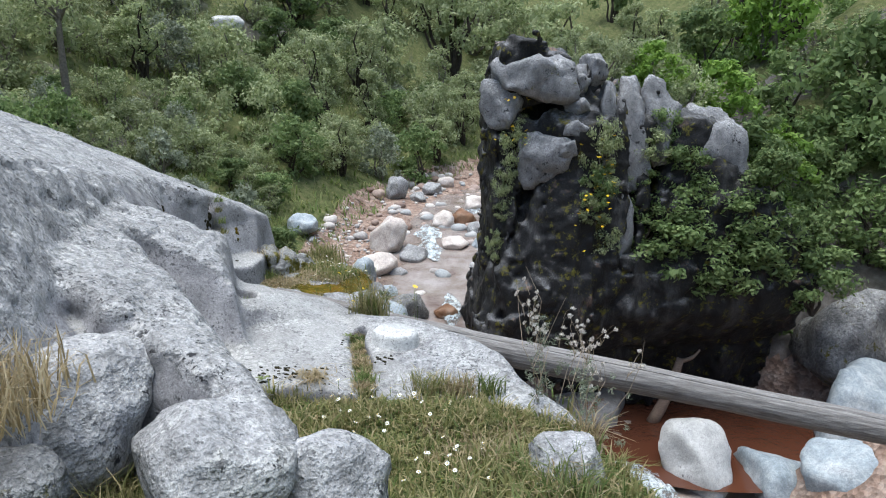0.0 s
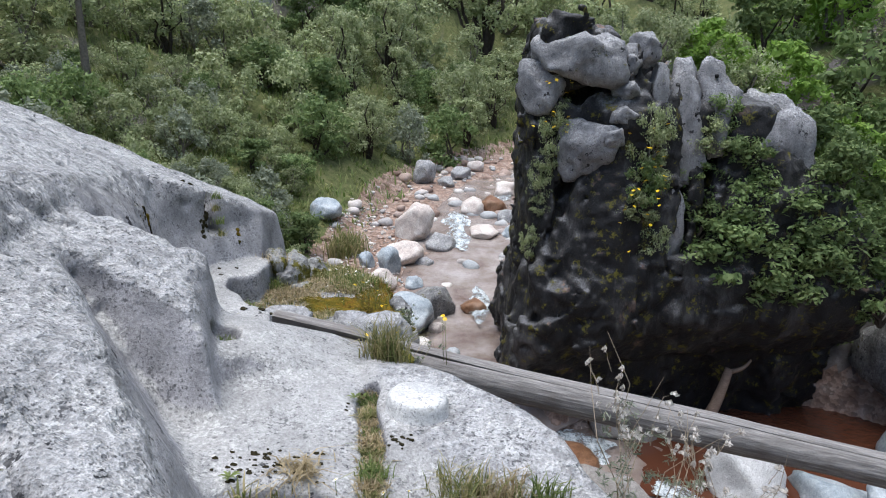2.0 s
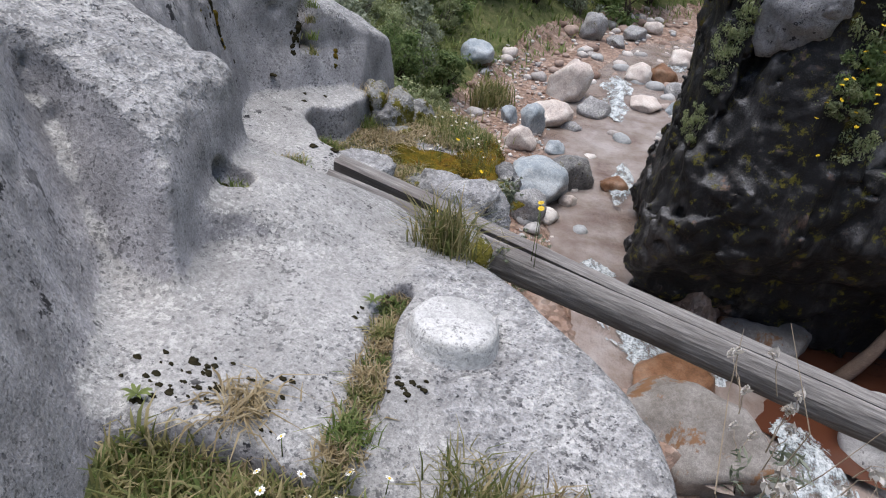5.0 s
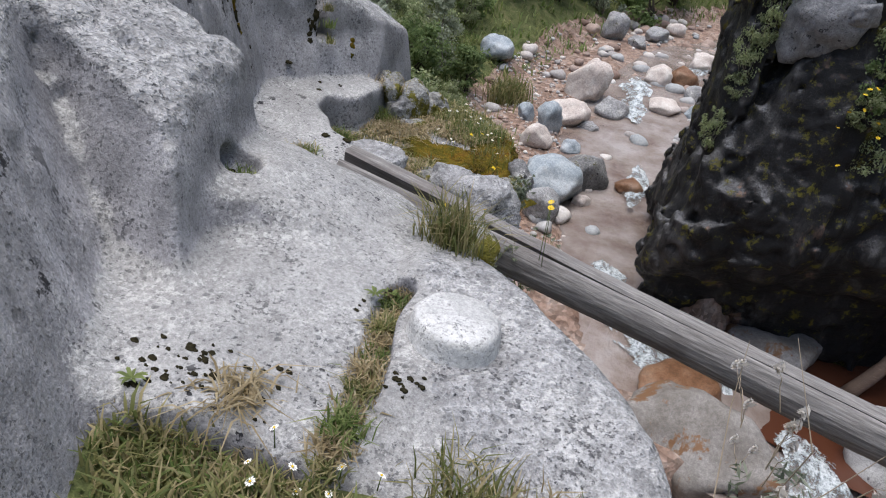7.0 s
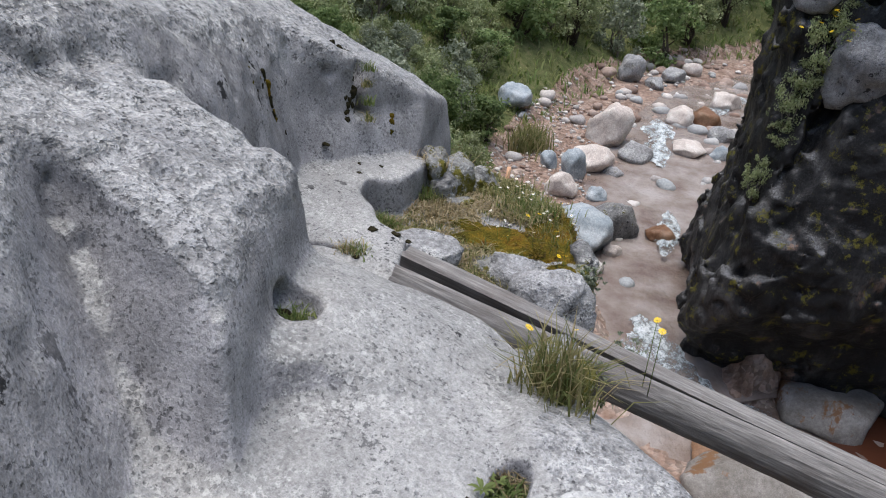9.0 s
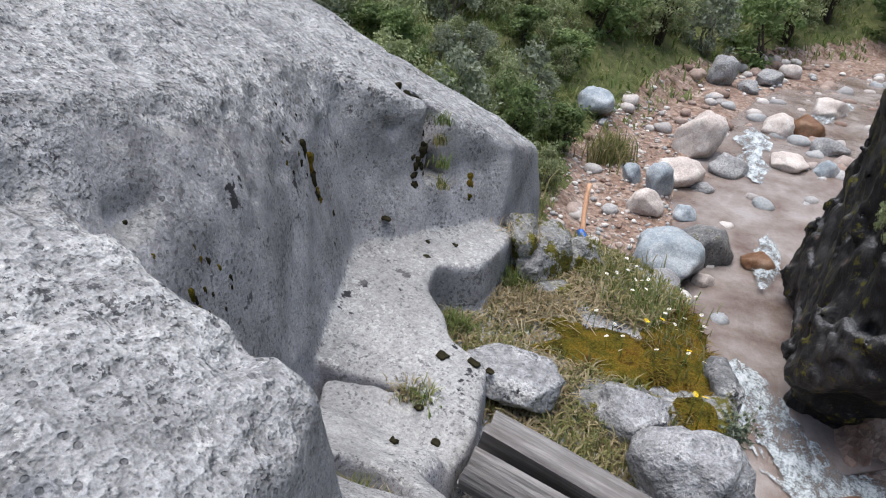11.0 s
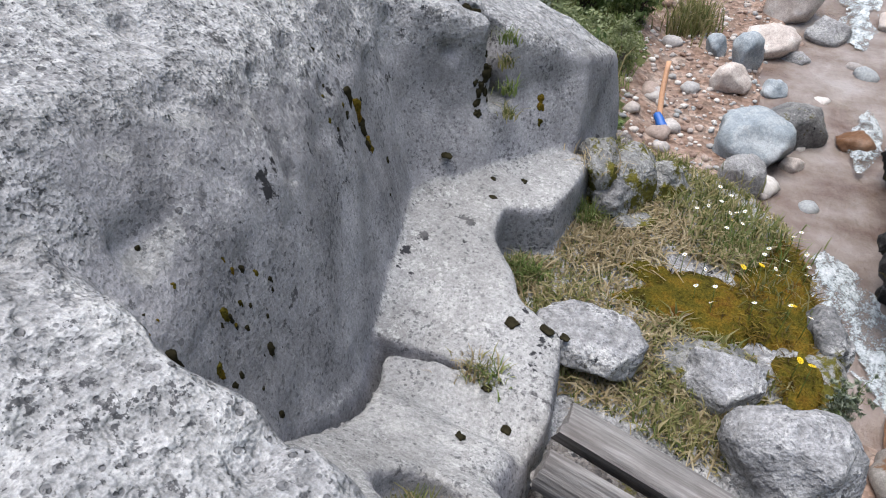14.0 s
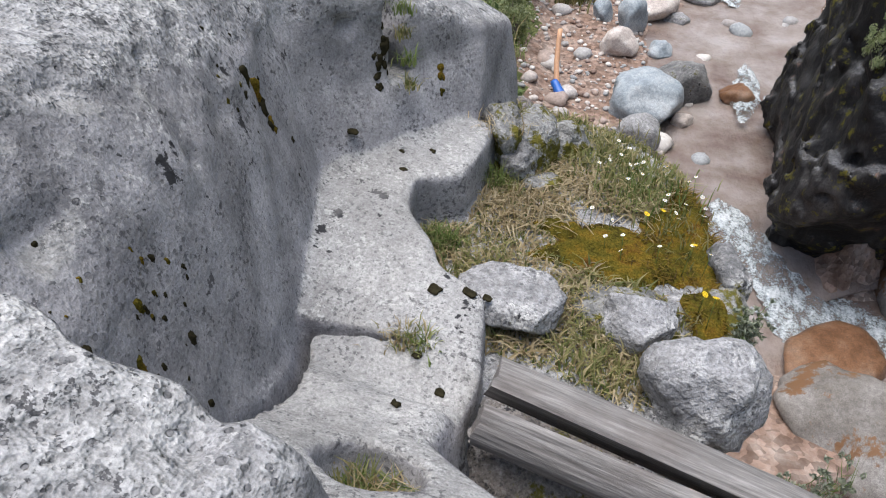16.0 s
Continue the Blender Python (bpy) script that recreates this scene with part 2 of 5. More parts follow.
def ground_material():
    m, t, b = material("grassy_earth", 0.95, 0.1)
    v = place(t)
    g = stops(t, noise_tex(t, v, 2.5, 6, 0.7), (0.3, (0.05, 0.06, 0.025)), (0.5, (0.10, 0.115, 0.045)), (0.7, (0.17, 0.155, 0.08)))
    g = mix(t, 0.7, g, stops(t, noise_tex(t, v, 40, 4), (0.3, 0.25), (0.7, 0.75)), "OVERLAY")
    r = stops(t, noise_tex(t, v, 1.7, 7, 0.7), (0.3, (0.07, 0.06, 0.055)), (0.5, (0.17, 0.15, 0.14)), (0.7, (0.30, 0.28, 0.27)))
    col = mix(t, stops(t, upward(t), (0.55, 0.0), (0.72, 1.0)), r, g)
    t.links.new(col, b.inputs["Base Color"])
    bump(t, b, noise_tex(t, v, 18, 6, 0.7), 0.6, 0.05)
    return m


def leaf_material(name, a, c, d):
    m, t, b = material(name, 0.6, 0.25)
    g = t.nodes.new("ShaderNodeNewGeometry")
    o = t.nodes.new("ShaderNodeObjectInfo")
    col = stops(t, g.outputs["Random Per Island"], (0.0, a), (0.5, c), (1.0, d))
    col = mix(t, 0.5, col, stops(t, o.outputs["Random"], (0.0, 0.28), (1.0, 0.72)), "OVERLAY")
    t.links.new(col, b.inputs["Base Color"])
    tr = node(t, "ShaderNodeBsdfTranslucent")
    t.links.new(col, tr.inputs["Color"])
    mx = t.nodes.new("ShaderNodeMixShader")
    mx.inputs[0].default_value = 0.45
    t.links.new(b.outputs[0], mx.inputs[1])
    t.links.new(tr.outputs[0], mx.inputs[2])
    t.links.new(mx.outputs[0], t.nodes["Material Output"].inputs["Surface"])
    return m


def wood_material(name, a, c):
    m, t, b = material(name, 0.85, 0.2)
    v = local(t, 1, (1, 14, 14))
    grain = noise_tex(t, v, 3.0, 8, 0.7)
    fine = noise_tex(t, local(t, 1, (2, 60, 60)), 2.0, 4, 0.7)
    col = stops(t, grain, (0.3, a), (0.55, tuple((x + y) / 2 for x, y in zip(a, c))), (0.72, c))
    col = mix(t, 0.6, col, stops(t, fine, (0.3, 0.2), (0.7, 0.75)), "OVERLAY")
    col = mix(t, stops(t, noise_tex(t, local(t), 2.2, 5), (0.55, 0.0), (0.75, 0.6)), col, (0.12, 0.10, 0.09))
    t.links.new(col, b.inputs["Base Color"])
    bump(t, b, grain, 0.6, 0.012)
    bump(t, b, fine, 0.5, 0.004)
    return m


def water_material():
    m, t, b = material("shallow_brown_water", 0.12, 0.5)
    v = place(t)
    # grey and pale tones in the colour stand in for reflected sky
    col = stops(t, noise_tex(t, v, 0.8, 6, 0.6), (0.3, (0.13, 0.085, 0.065)), (0.5, (0.24, 0.195, 0.17)), (0.7, (0.36, 0.325, 0.305)))
    t.links.new(col, b.inputs["Base Color"])
    bump(t, b, noise_tex(t, place(t, 1, (1.0, 0.5, 1)), 3.0, 6, 0.65), 0.6, 0.16)
    bump(t, b, noise_tex(t, v, 14, 3, 0.6), 0.25, 0.03)
    return m


def foam_material():
    """Broken white water: streaks and froth, thinning to clear water at the edges of the froth."""
    m, t, b = material("white_rushing_water", 0.25, 0.4)
    v = place(t, 1, (1.0, 0.6, 1.0))
    f = noise_tex(t, v, 3.2, 9, 0.72)
    g = noise_tex(t, place(t), 22, 5, 0.75)
    h = math_node(t, "ADD", math_node(t, "MULTIPLY", f, 0.65), math_node(t, "MULTIPLY", g, 0.35))
    col = stops(t, h, (0.42, (0.34, 0.37, 0.38)), (0.52, (0.52, 0.58, 0.60)), (0.62, (0.84, 0.87, 0.89)))
    t.links.new(col, b.inputs["Base Color"])
    t.links.new(stops(t, h, (0.41, 0.0), (0.54, 0.92)), b.inputs["Alpha"])
    bump(t, b, h, 0.8, 0.12)
    return m


def plain(name, color, rough=0.7, spec=0.3, vary=0.35, scale=20):
    m, t, b = material(name, rough, spec)
    n = noise_tex(t, local(t), scale, 5, 0.65)
    col = mix(t, vary, color, stops(t, n, (0.3, 0.2), (0.7, 0.8)), "OVERLAY")
    t.links.new(col, b.inputs["Base Color"])
    bump(t, b, n, 0.3, 0.01)
    return m


def gravel_material():
    m, t, b = material("reddish_river_gravel", 0.9, 0.2)
    v = place(t)
    cell = node(t, "ShaderNodeTexVoronoi", Scale=9.0)
    t.links.new(v, cell.inputs["Vector"])
    soil = stops(t, noise_tex(t, v, 2.0, 7, 0.7), (0.3, (0.14, 0.085, 0.06)), (0.5, (0.24, 0.17, 0.135)), (0.7, (0.36, 0.30, 0.26)))
    col = mix(t, 0.6, soil, stops(t, cell.outputs["Color"], (0.2, 0.25), (0.8, 0.8)), "OVERLAY")
    t.links.new(col, b.inputs["Base Color"])
    bump(t, b, cell.outputs["Distance"], 0.6, 0.06)
    bump(t, b, noise_tex(t, v, 25, 5, 0.7), 0.5, 0.03)
    return m


GROUND, GRAVEL = ground_material(), gravel_material()
WATER, FOAM = water_material(), foam_material()
WOOD = wood_material("weathered_grey_wood", (0.13, 0.12, 0.115), (0.36, 0.345, 0.33))
DRIFT = wood_material("brown_driftwood", (0.16, 0.11, 0.08), (0.34, 0.25, 0.19))
BARK = plain("pale_bark", (0.16, 0.145, 0.125), 0.9, 0.1, 0.6, 12)
DARK_BARK = plain("dark_bark", (0.05, 0.042, 0.035), 0.9, 0.1, 0.6, 12)
LEAF_OLIVE = leaf_material("olive_leaves", (0.185, 0.225, 0.10), (0.30, 0.35, 0.175), (0.43, 0.46, 0.28))
LEAF_DARK = leaf_material("dark_green_leaves", (0.095, 0.145, 0.05), (0.17, 0.24, 0.09), (0.26, 0.33, 0.14))
LEAF_BRIGHT = leaf_material("bright_green_leaves", (0.1, 0.18, 0.025), (0.18, 0.3, 0.05), (0.28, 0.4, 0.1))
LEAF_SILVER = leaf_material("silvery_leaves", (0.15, 0.18, 0.12), (0.24, 0.27, 0.19), (0.34, 0.37, 0.29))
GRASS = leaf_material("green_and_dry_grass", (0.10, 0.13, 0.04), (0.22, 0.215, 0.085), (0.42, 0.35, 0.20))
GRASS_GREEN = leaf_material("green_grass", (0.08, 0.125, 0.03), (0.15, 0.20, 0.06), (0.27, 0.28, 0.12))
STRAW = leaf_material("dry_straw", (0.22, 0.17, 0.09), (0.36, 0.29, 0.17), (0.5, 0.43, 0.29))
PETAL = plain("white_petal", (0.8, 0.8, 0.76), 0.6, 0.2, 0.1)
YELLOW = plain("yellow_petal", (0.8, 0.55, 0.02), 0.6, 0.2, 0.2)
GORGE = rock_material("damp_gorge_rock", (0.10, 0.085, 0.075), (0.18, 0.16, 0.145), (0.28, 0.26, 0.24), 0.3, moss=0.45, rough=0.7, own=True)
MOSS_OR_SHADE = plain("dark_moss_or_shade", (0.026, 0.023, 0.013), 1.0, 0.05, 0.9, 40)
def moss_material():
    m, t, b = material("golden_brown_moss", 1.0, 0.05)
    v = place(t)
    col = stops(t, noise_tex(t, v, 6.5, 7, 0.75), (0.34, (0.035, 0.028, 0.008)), (0.46, (0.10, 0.085, 0.014)), (0.56, (0.165, 0.11, 0.016)), (0.68, (0.12, 0.055, 0.014)))
    col = mix(t, 0.8, col, stops(t, noise_tex(t, v, 90, 4, 0.7), (0.32, 0.15), (0.68, 0.85)), "OVERLAY")
    t.links.new(col, b.inputs["Base Color"])
    bump(t, b, noise_tex(t, v, 60, 5, 0.75), 1.0, 0.02)
    return m


MOSS = moss_material()
MOSS_BLADE = leaf_material("moss_shoots", (0.05, 0.032, 0.01), (0.14, 0.092, 0.016), (0.21, 0.155, 0.028))
LIME = rock_material("white_lichened_stone", (0.36, 0.36, 0.355), (0.48, 0.48, 0.475), (0.62, 0.62, 0.61), 0.8, own=True, pit=0.6, lumps=0.35)


# ---- the lie of the land ----
RIVER = np.array([  # x, y, water level, half width, going downstream
    (14, 52, -3.4, 2.6), (6, 44, -3.9, 2.6), (2.2, 38, -4.35, 2.6), (0.3, 31, -4.9, 2.5), (-0.5, 26, -5.6, 2.3), (-0.1, 21, -6.3, 1.7),
    (0.6, 17, -6.55, 1.4), (1.5, 15.2, -6.95, 1.3), (4.2, 15.0, -7.15, 2.2), (5.2, 13.2, -7.3, 2.4), (5.0, 10.5, -8.2, 2.2), (6.5, 6, -9.2, 2.2), (9, 0, -10.2, 2.4), (14, -16, -12, 3)])


def to_river(x, y):
    """Distance to the river's middle line, its water level and half width there, and the side (left bank of the picture > 0)."""
    best, lev, half, side = np.full(np.shape(x), 1e9), np.zeros(np.shape(x)), np.ones(np.shape(x)), np.zeros(np.shape(x))
    for a, b in zip(RIVER[:-1], RIVER[1:]):
        u = b[:2] - a[:2]
        t = np.clip(((x - a[0]) * u[0] + (y - a[1]) * u[1]) / (u @ u), 0, 1)
        px, py = x - a[0] - t * u[0], y - a[1] - t * u[1]
        d = np.hypot(px, py)
        m = d < best
        best = np.where(m, d, best)
        lev = np.where(m, a[2] + t * (b[2] - a[2]), lev)
        half = np.where(m, a[3] + t * (b[3] - a[3]), half)
        side = np.where(m, np.sign(u[0] * py - u[1] * px), side)
    return best, lev, half, side


def pool(x, y):
    """How far outside the wide pool under the crag; negative in it."""
    return np.sqrt(((x - 7.0) / 4.2) ** 2 + ((y - 16.2) / 2.6) ** 2) - 1


BRINK = np.array([(-30, 2.2), (0, 1.7), (2.5, 1.25), (4.0, 0.85), (4.9, 0.3), (5.6, -0.25), (6.2, -0.9), (6.9, -1.35), (7.6, -0.75), (8.6, -0.75), (9.3, -1.2), (10.2, -2.9), (12, -7), (16, -16), (60, -60)])


def terrace(x, y):
    """Height of the grassy terrace on which the walk goes."""
    z = -0.03 - 0.135 * np.clip(y, -4, 4.3) - 0.05 * np.clip(y - 4.3, 0, 1) + 0.10 * np.clip(-x - 1.0, 0, 30) + 0.25 * np.clip(-6 - y, 0, 60)
    z = z - 0.25 * np.clip(x - 0.6, 0, 1.5) + 0.09 * ramp(y, 3.4, 4.0)
    return z


def land(x, y):
    x, y = np.asarray(x, float), np.asarray(y, float)
    d, lev, half, side = to_river(x, y)
    w = np.minimum(d - half, 4 * pool(x, y))
    left = lev + 0.12 + 0.06 * np.clip(w, 0, 2.6) + 0.55 * np.clip(w - 2.6, 0, 18) + 0.62 * np.clip(w - 20, 0, 200)
    right = lev + 0.3 + 1.1 * np.clip(w, 0, 5.5) + 0.45 * np.clip(w - 5.5, 0, 200)
    far = ramp(y, 26, 34)
    order = np.argsort(RIVER[:, 1])
    side = np.where(x < np.interp(y, RIVER[order, 1], RIVER[order, 0]), 1.0, -1.0)
    bank = np.where(side > 0, left, right * (1 - far) + left * far)
    bank = np.where(w < 0, lev - 0.45 * np.clip(-w, 0, 0.8), bank)
    rough = fbm(x, y, 0 * x, 3.0, 4, 3) * np.clip(0.15 + 0.05 * w, 0.05, 1.2)
    bank = bank + rough * np.where(w < -0.3, 0.4, 1)
    brink = np.interp(y, BRINK[:, 0], BRINK[:, 1])
    chasm = ramp(y, 4.2, 5.2)
    near = np.clip((brink - 1.0 * chasm - x) / 0.4 + 1.0, 0, 1) * (1 - ramp(y, 9.2, 10.2))
    near = near * (1 - ramp(-x, 9, 16) * ramp(y, 5, 10))
    low = ramp(y, 4.55, 5.0) * 0.9
    t = terrace(x, y) - low + fbm(x, y, 0 * x, 0.5, 3, 5) * 0.03
    return bank * (1 - near) + t * near


# ---- large structure ----
def grid_axis(*spans):
    out = [np.arange(a, b, s) for a, b, s in spans]
    return np.concatenate(out + [[spans[-1][1]]])


gx = grid_axis((-400, -60, 20), (-60, -20, 2.5), (-20, -6, 0.5), (-6, 12, 0.15), (12, 24, 0.6), (24, 70, 3), (70, 400, 20))
gy = grid_axis((-300, -40, 20), (-40, -8, 2), (-8, -1, 0.4), (-1, 32, 0.15), (32, 56, 0.6), (56, 120, 4), (120, 500, 20))
GX, GY = np.meshgrid(gx, gy, indexing="ij")
GZ = land(GX, GY)
nx, ny = GX.shape
idx = np.arange(nx * ny).reshape(nx, ny)
faces = np.stack([idx[:-1, :-1], idx[1:, :-1], idx[1:, 1:], idx[:-1, 1:]], -1).reshape(-1, 4)
gd, gl, gh, gs = to_river(GX, GY)
gs = np.where(GX < np.interp(GY, RIVER[::-1, 1], RIVER[::-1, 0]), 1.0, -1.0)
shore = ((np.minimum(gd - gh, 4 * pool(GX, GY)) + 0.5 * fbm(GX, GY, 0 * GX, 2.0, 2, 9)) < np.where(gs > 0, 3.6, 0.6)) & (GZ < gl + 1.4)
shore |= (GZ < -2.5) & (GY < 15.5) & (GX < 14)
ground = new("ground", mesh_from("ground", np.stack([GX, GY, GZ], -1).reshape(-1, 3), faces, [GROUND, GRAVEL]))
ground.data.polygons.foreach_set("material_index", shore[:-1, :-1].reshape(-1).astype(np.int32))
tagged(ground, "grassy earth and rock slopes of a narrow river gorge", "ground", kind="structure")


def ribbon(name, rows, across, mat, lift=0.0, wave=0.04):
    """A sheet of water along rows of x, y, z, half width."""
    rows = np.asarray(rows, float)
    s = np.r_[0, np.cumsum(np.hypot(*np.diff(rows[:, :2], axis=0).T))]
    u = np.arange(0, s[-1], 0.25)
    p = np.stack([np.interp(u, s, rows[:, n]) for n in range(4)], 1)
    kernel = np.hanning(9) / np.hanning(9).sum()
    p[4:-4] = np.stack([np.convolve(p[:, n], kernel, "same") for n in range(4)], 1)[4:-4]
    tan = np.gradient(p[:, :2], axis=0)
    tan /= np.linalg.norm(tan, axis=1)[:, None]
    side = np.stack([-tan[:, 1], tan[:, 0]], 1)
    k = np.linspace(-1, 1, across)
    xy = p[:, None, :2] + side[:, None] * (k[None, :, None] * p[:, None, 3:4])
    z = p[:, None, 2] + lift + wave * fbm(xy[..., 0], xy[..., 1], 0 * xy[..., 0], 0.9, 3, 11)
    v = np.concatenate([xy, z[..., None]], -1).reshape(-1, 3)
    i = np.arange(len(p) * across).reshape(len(p), across)
    f = np.stack([i[:-1, :-1], i[:-1, 1:], i[1:, 1:], i[1:, :-1]], -1).reshape(-1, 4)
    return mesh_from(name, v, f[:, ::-1], mat)


wide = RIVER.copy()
wide[:, 3] += 1.0
water = new("water", ribbon("water", wide, 25, WATER))
tagged(water, "shallow reddish-brown mountain stream running over stones", "stream", kind="structure")
a = np.linspace(0, 2 * np.pi, 65)[:-1]
rings = [(7.0 + 4.6 * r * np.cos(a), 16.2 + 3.0 * r * np.sin(a)) for r in np.linspace(0.02, 1, 14)]
pv = np.stack([np.stack([x, y, -7.13 + 0.012 * fbm(x, y, 0 * x, 0.8, 2, 4)], 1) for x, y in rings]).reshape(-1, 3)
pi_ = np.arange(14 * 64).reshape(14, 64)
pf = np.stack([pi_[:-1], pi_[1:], np.roll(pi_, -1, 1)[1:], np.roll(pi_, -1, 1)[:-1]], -1).reshape(-1, 4)
POOL, pt, pb = material("brown_pool_water", 0.08, 0.5)
pb.inputs["Base Color"].default_value = (0.085, 0.032, 0.018, 1)
bump(pt, pb, noise_tex(pt, place(pt), 4, 4, 0.6), 0.2, 0.05)
tagged(new("water_pool", mesh_from("water_pool", pv, pf, POOL)), "still red-brown pool under the dark crag", "pool", kind="structure")


# near outcrop of carved rock, as one solid
def outcrop_field(x, y, z):
    # sloping slab with a spur
    top = (z - (0.47 - 0.43 * (x + 2.1) - 0.11 * (y - 4.71))) * 0.91
    back = y - 5.79 - 0.10 * np.clip(-x - 2.4, 0, 9) + 0.12 * (z - 0.3)
    facet = (x + 1.935) * 0.945 + (y - 5.79) * 0.325 + 0.16 * (z - 0.25)
    front = -(y - 4.86) - 0.10 * (x + 1.7) + 0.33 * (z - 0.3) * np.where(z < 0.3, 1, 0.2)
    flank = (0.83 * x + 0.55 * y - 0.80 + 0.42 * (z - 0.35)) * 0.92
    spur = smax(smax(facet, front, 0.03), back, 0.015)
    slab = smax(smax(smin(spur, smax(flank, back, 0.05), 0.09), top, 0.04), -(y - 3.0) - 0.5 * (x + 1.3) + 0.25 * (z - 0.3), 0.15)
    # bench floor with its disc ledge, falling away behind
    floor = -0.46 + 0.05 * np.clip(y - 4.1, -1, 1.2) + 0.10 * ramp(-x, 0.2, 1.4) + 0.07 * ramp(x + 0.18 * (y - 4.7), -0.68, -0.58) * ramp(y, 4.25, 4.6) * ramp(-y, -5.9, -5.3)
    step = 0.17 * ramp(y + 0.5 * np.clip(-1.45 - x, 0, 1) - 0.45 * np.clip(x + 1.75, 0, 3), 4.93, 5.06) * ramp(-x, 0.95, 1.7)
    drop = 0.55 * ramp(y, 5.6, 6.85) * ramp(-x, 0.6, 1.6) + 0.22 * ramp(y, 5.4, 6.4) * ramp(x, -1.2, -0.6)
    bench = z - (floor + step - drop)
    brink = np.interp(y, [3.6, 4.3, 4.85, 5.15, 5.9, 6.08, 6.3, 6.5, 6.9], [0.95, 0.62, 0.36, 0.06, -0.58, -0.95, -1.60, -1.95, -1.95])
    edge = (x - brink) * 0.75 + 0.12 * (z + 0.4)
    foot = -(y - 4.10) - 0.22 * np.clip(-0.9 - x, 0, 1) - 0.5 * np.clip(x - 0.2, 0, 1)
    bench = smax(smax(bench, edge, 0.07), np.maximum(foot, y - 6.75), 0.08)
    # shelf behind the beam
    shelf = z - (-0.68 - 0.10 * (x + 2.65) + 0.04 * (y - 6.9))
    sh_edge = x - np.interp(y, [6.3, 6.9, 7.45, 7.55, 7.9, 8.15, 8.3, 8.9], [-1.92, -1.88, -2.0, -2.3, -2.62, -2.70, -2.45, -2.42])
    shelf = smax(smax(smax(shelf, sh_edge, 0.04), 6.0 - y, 0.03), y - 9.02, 0.05)
    crack = np.maximum(np.abs(y - 6.93 - 0.32 * (x + 2.65) - 0.02 * np.sin(9 * x)) - 0.012, -(z + 0.80))
    shelf = np.maximum(shelf, -np.where(x < -2.25, crack, 1))
    # ledge with grass and moss
    ledge = z - (-1.0 + 0.05 * np.clip(y - 8, -1, 1) - 0.10 * np.clip(x + 1.7, 0, 1.5))
    lx = x - np.interp(y, [7.0, 7.5, 8.0, 8.4, 9.0, 9.5, 9.75, 10], [-1.1, -1.0, -0.8, -0.85, -1.05, -1.25, -1.7, -2.2])
    ledge = smax(smax(ledge, lx * 0.8 + 0.1 * (z + 1), 0.12), np.maximum(7.05 - y, y - 9.9), 0.08)
    # high wall and block behind the recess
    crest = (z - (0.60 - 0.24 * (y - 7.2) - 0.33 * np.clip(x + 3.2, 0, 3) - 0.45 * np.clip(x + 3.2, -9, 0))) * 0.9
    wall = np.maximum(0.924 * x + 0.382 * y - 0.089 + 0.20 * (z + 0.66), 0.96 * x + 0.27 * y + 0.80 + 0.20 * (z + 0.4)) + 0.35 * np.clip(z - 0.3, 0, 1)
    face = np.maximum(0.87 * x - 0.48 * y + 6.60 + 0.45 * np.clip(z + 0.6, -3, 0.4) + 0.15 * np.clip(z + 0.2, 0, 2), x + 2.58 + 0.15 * (z + 0.6))
    gully = np.hypot((0.55 * (x + 2.95) + 0.84 * (y - 8.62)) * 1.0, 0.28 * (0.87 * x - 0.48 * y + 6.75 + 0.3 * (z + 0.3))) - 0.085 - 0.025 * np.sin(14 * z)
    massif = smax(smin(wall, face, 0.07), crest, 0.07)
    massif = np.maximum(massif, -np.where(z > -0.28, gully, 1))
    massif = smax(massif, y - 10.0 - 0.3 * (x + 3), 0.2)
    d = smin(slab, bench, 0.10)
    d = smin(d, shelf, 0.05)
    d = smin(d, ledge, 0.05)
    d = smin(d, massif, 0.018)
    # dark gap between the wall's foot and the near block of the shelf
    gap = np.maximum(np.abs(wall - 0.03 - 0.015 * np.sin(7 * y)) - 0.018, np.maximum(np.maximum(y - 6.95, 5.9 - y), -(z + 0.95)))
    d = np.maximum(d, -gap)
    # pocket in the floor
    hole = np.sqrt(((x + 1.72) / 0.14) ** 2 + ((y - 5.40) / 0.11) ** 2 + ((z + 0.17) / 0.10) ** 2) * 0.1 - 0.1
    hollow = (np.sqrt(((x + 2.04) / 0.17) ** 2 + ((y - 6.20) / 0.14) ** 2 + ((z + 0.46) / 0.22) ** 2) - 1) * 0.14
    # chipped hollows in the block's upper edge
    chip = np.minimum(np.hypot(np.hypot(x + 3.16, y - 8.36), 1.3 * (z - 0.12)) - 0.11, np.hypot(np.hypot(x + 2.80, y - 8.98), z - 0.20) - 0.12)
    d = np.maximum(np.maximum(d, -hollow), -chip)
    seam = np.maximum(np.abs(x + 0.62 + 0.18 * (y - 4.7) + 0.02 * np.sin(8 * y)) - 0.035, np.maximum(np.abs(y - 4.58) - 0.55, -(z + 0.43)))
    return np.maximum(np.maximum(d, -hole), -seam)


def outcrop_relief(x, y, z):
    slabby = ramp(z, 0.05, 0.3) * (x > -9)
    d = 0.035 * fbm(x, y, z, 0.9, 2, 21) + 0.014 * fbm(x, y, z, 0.22, 2, 22)
    pits = np.clip(noise3(x, y, z, 0.10, 23) - 0.1, 0, 1)
    return d + (0.060 * slabby + 0.004) * pits


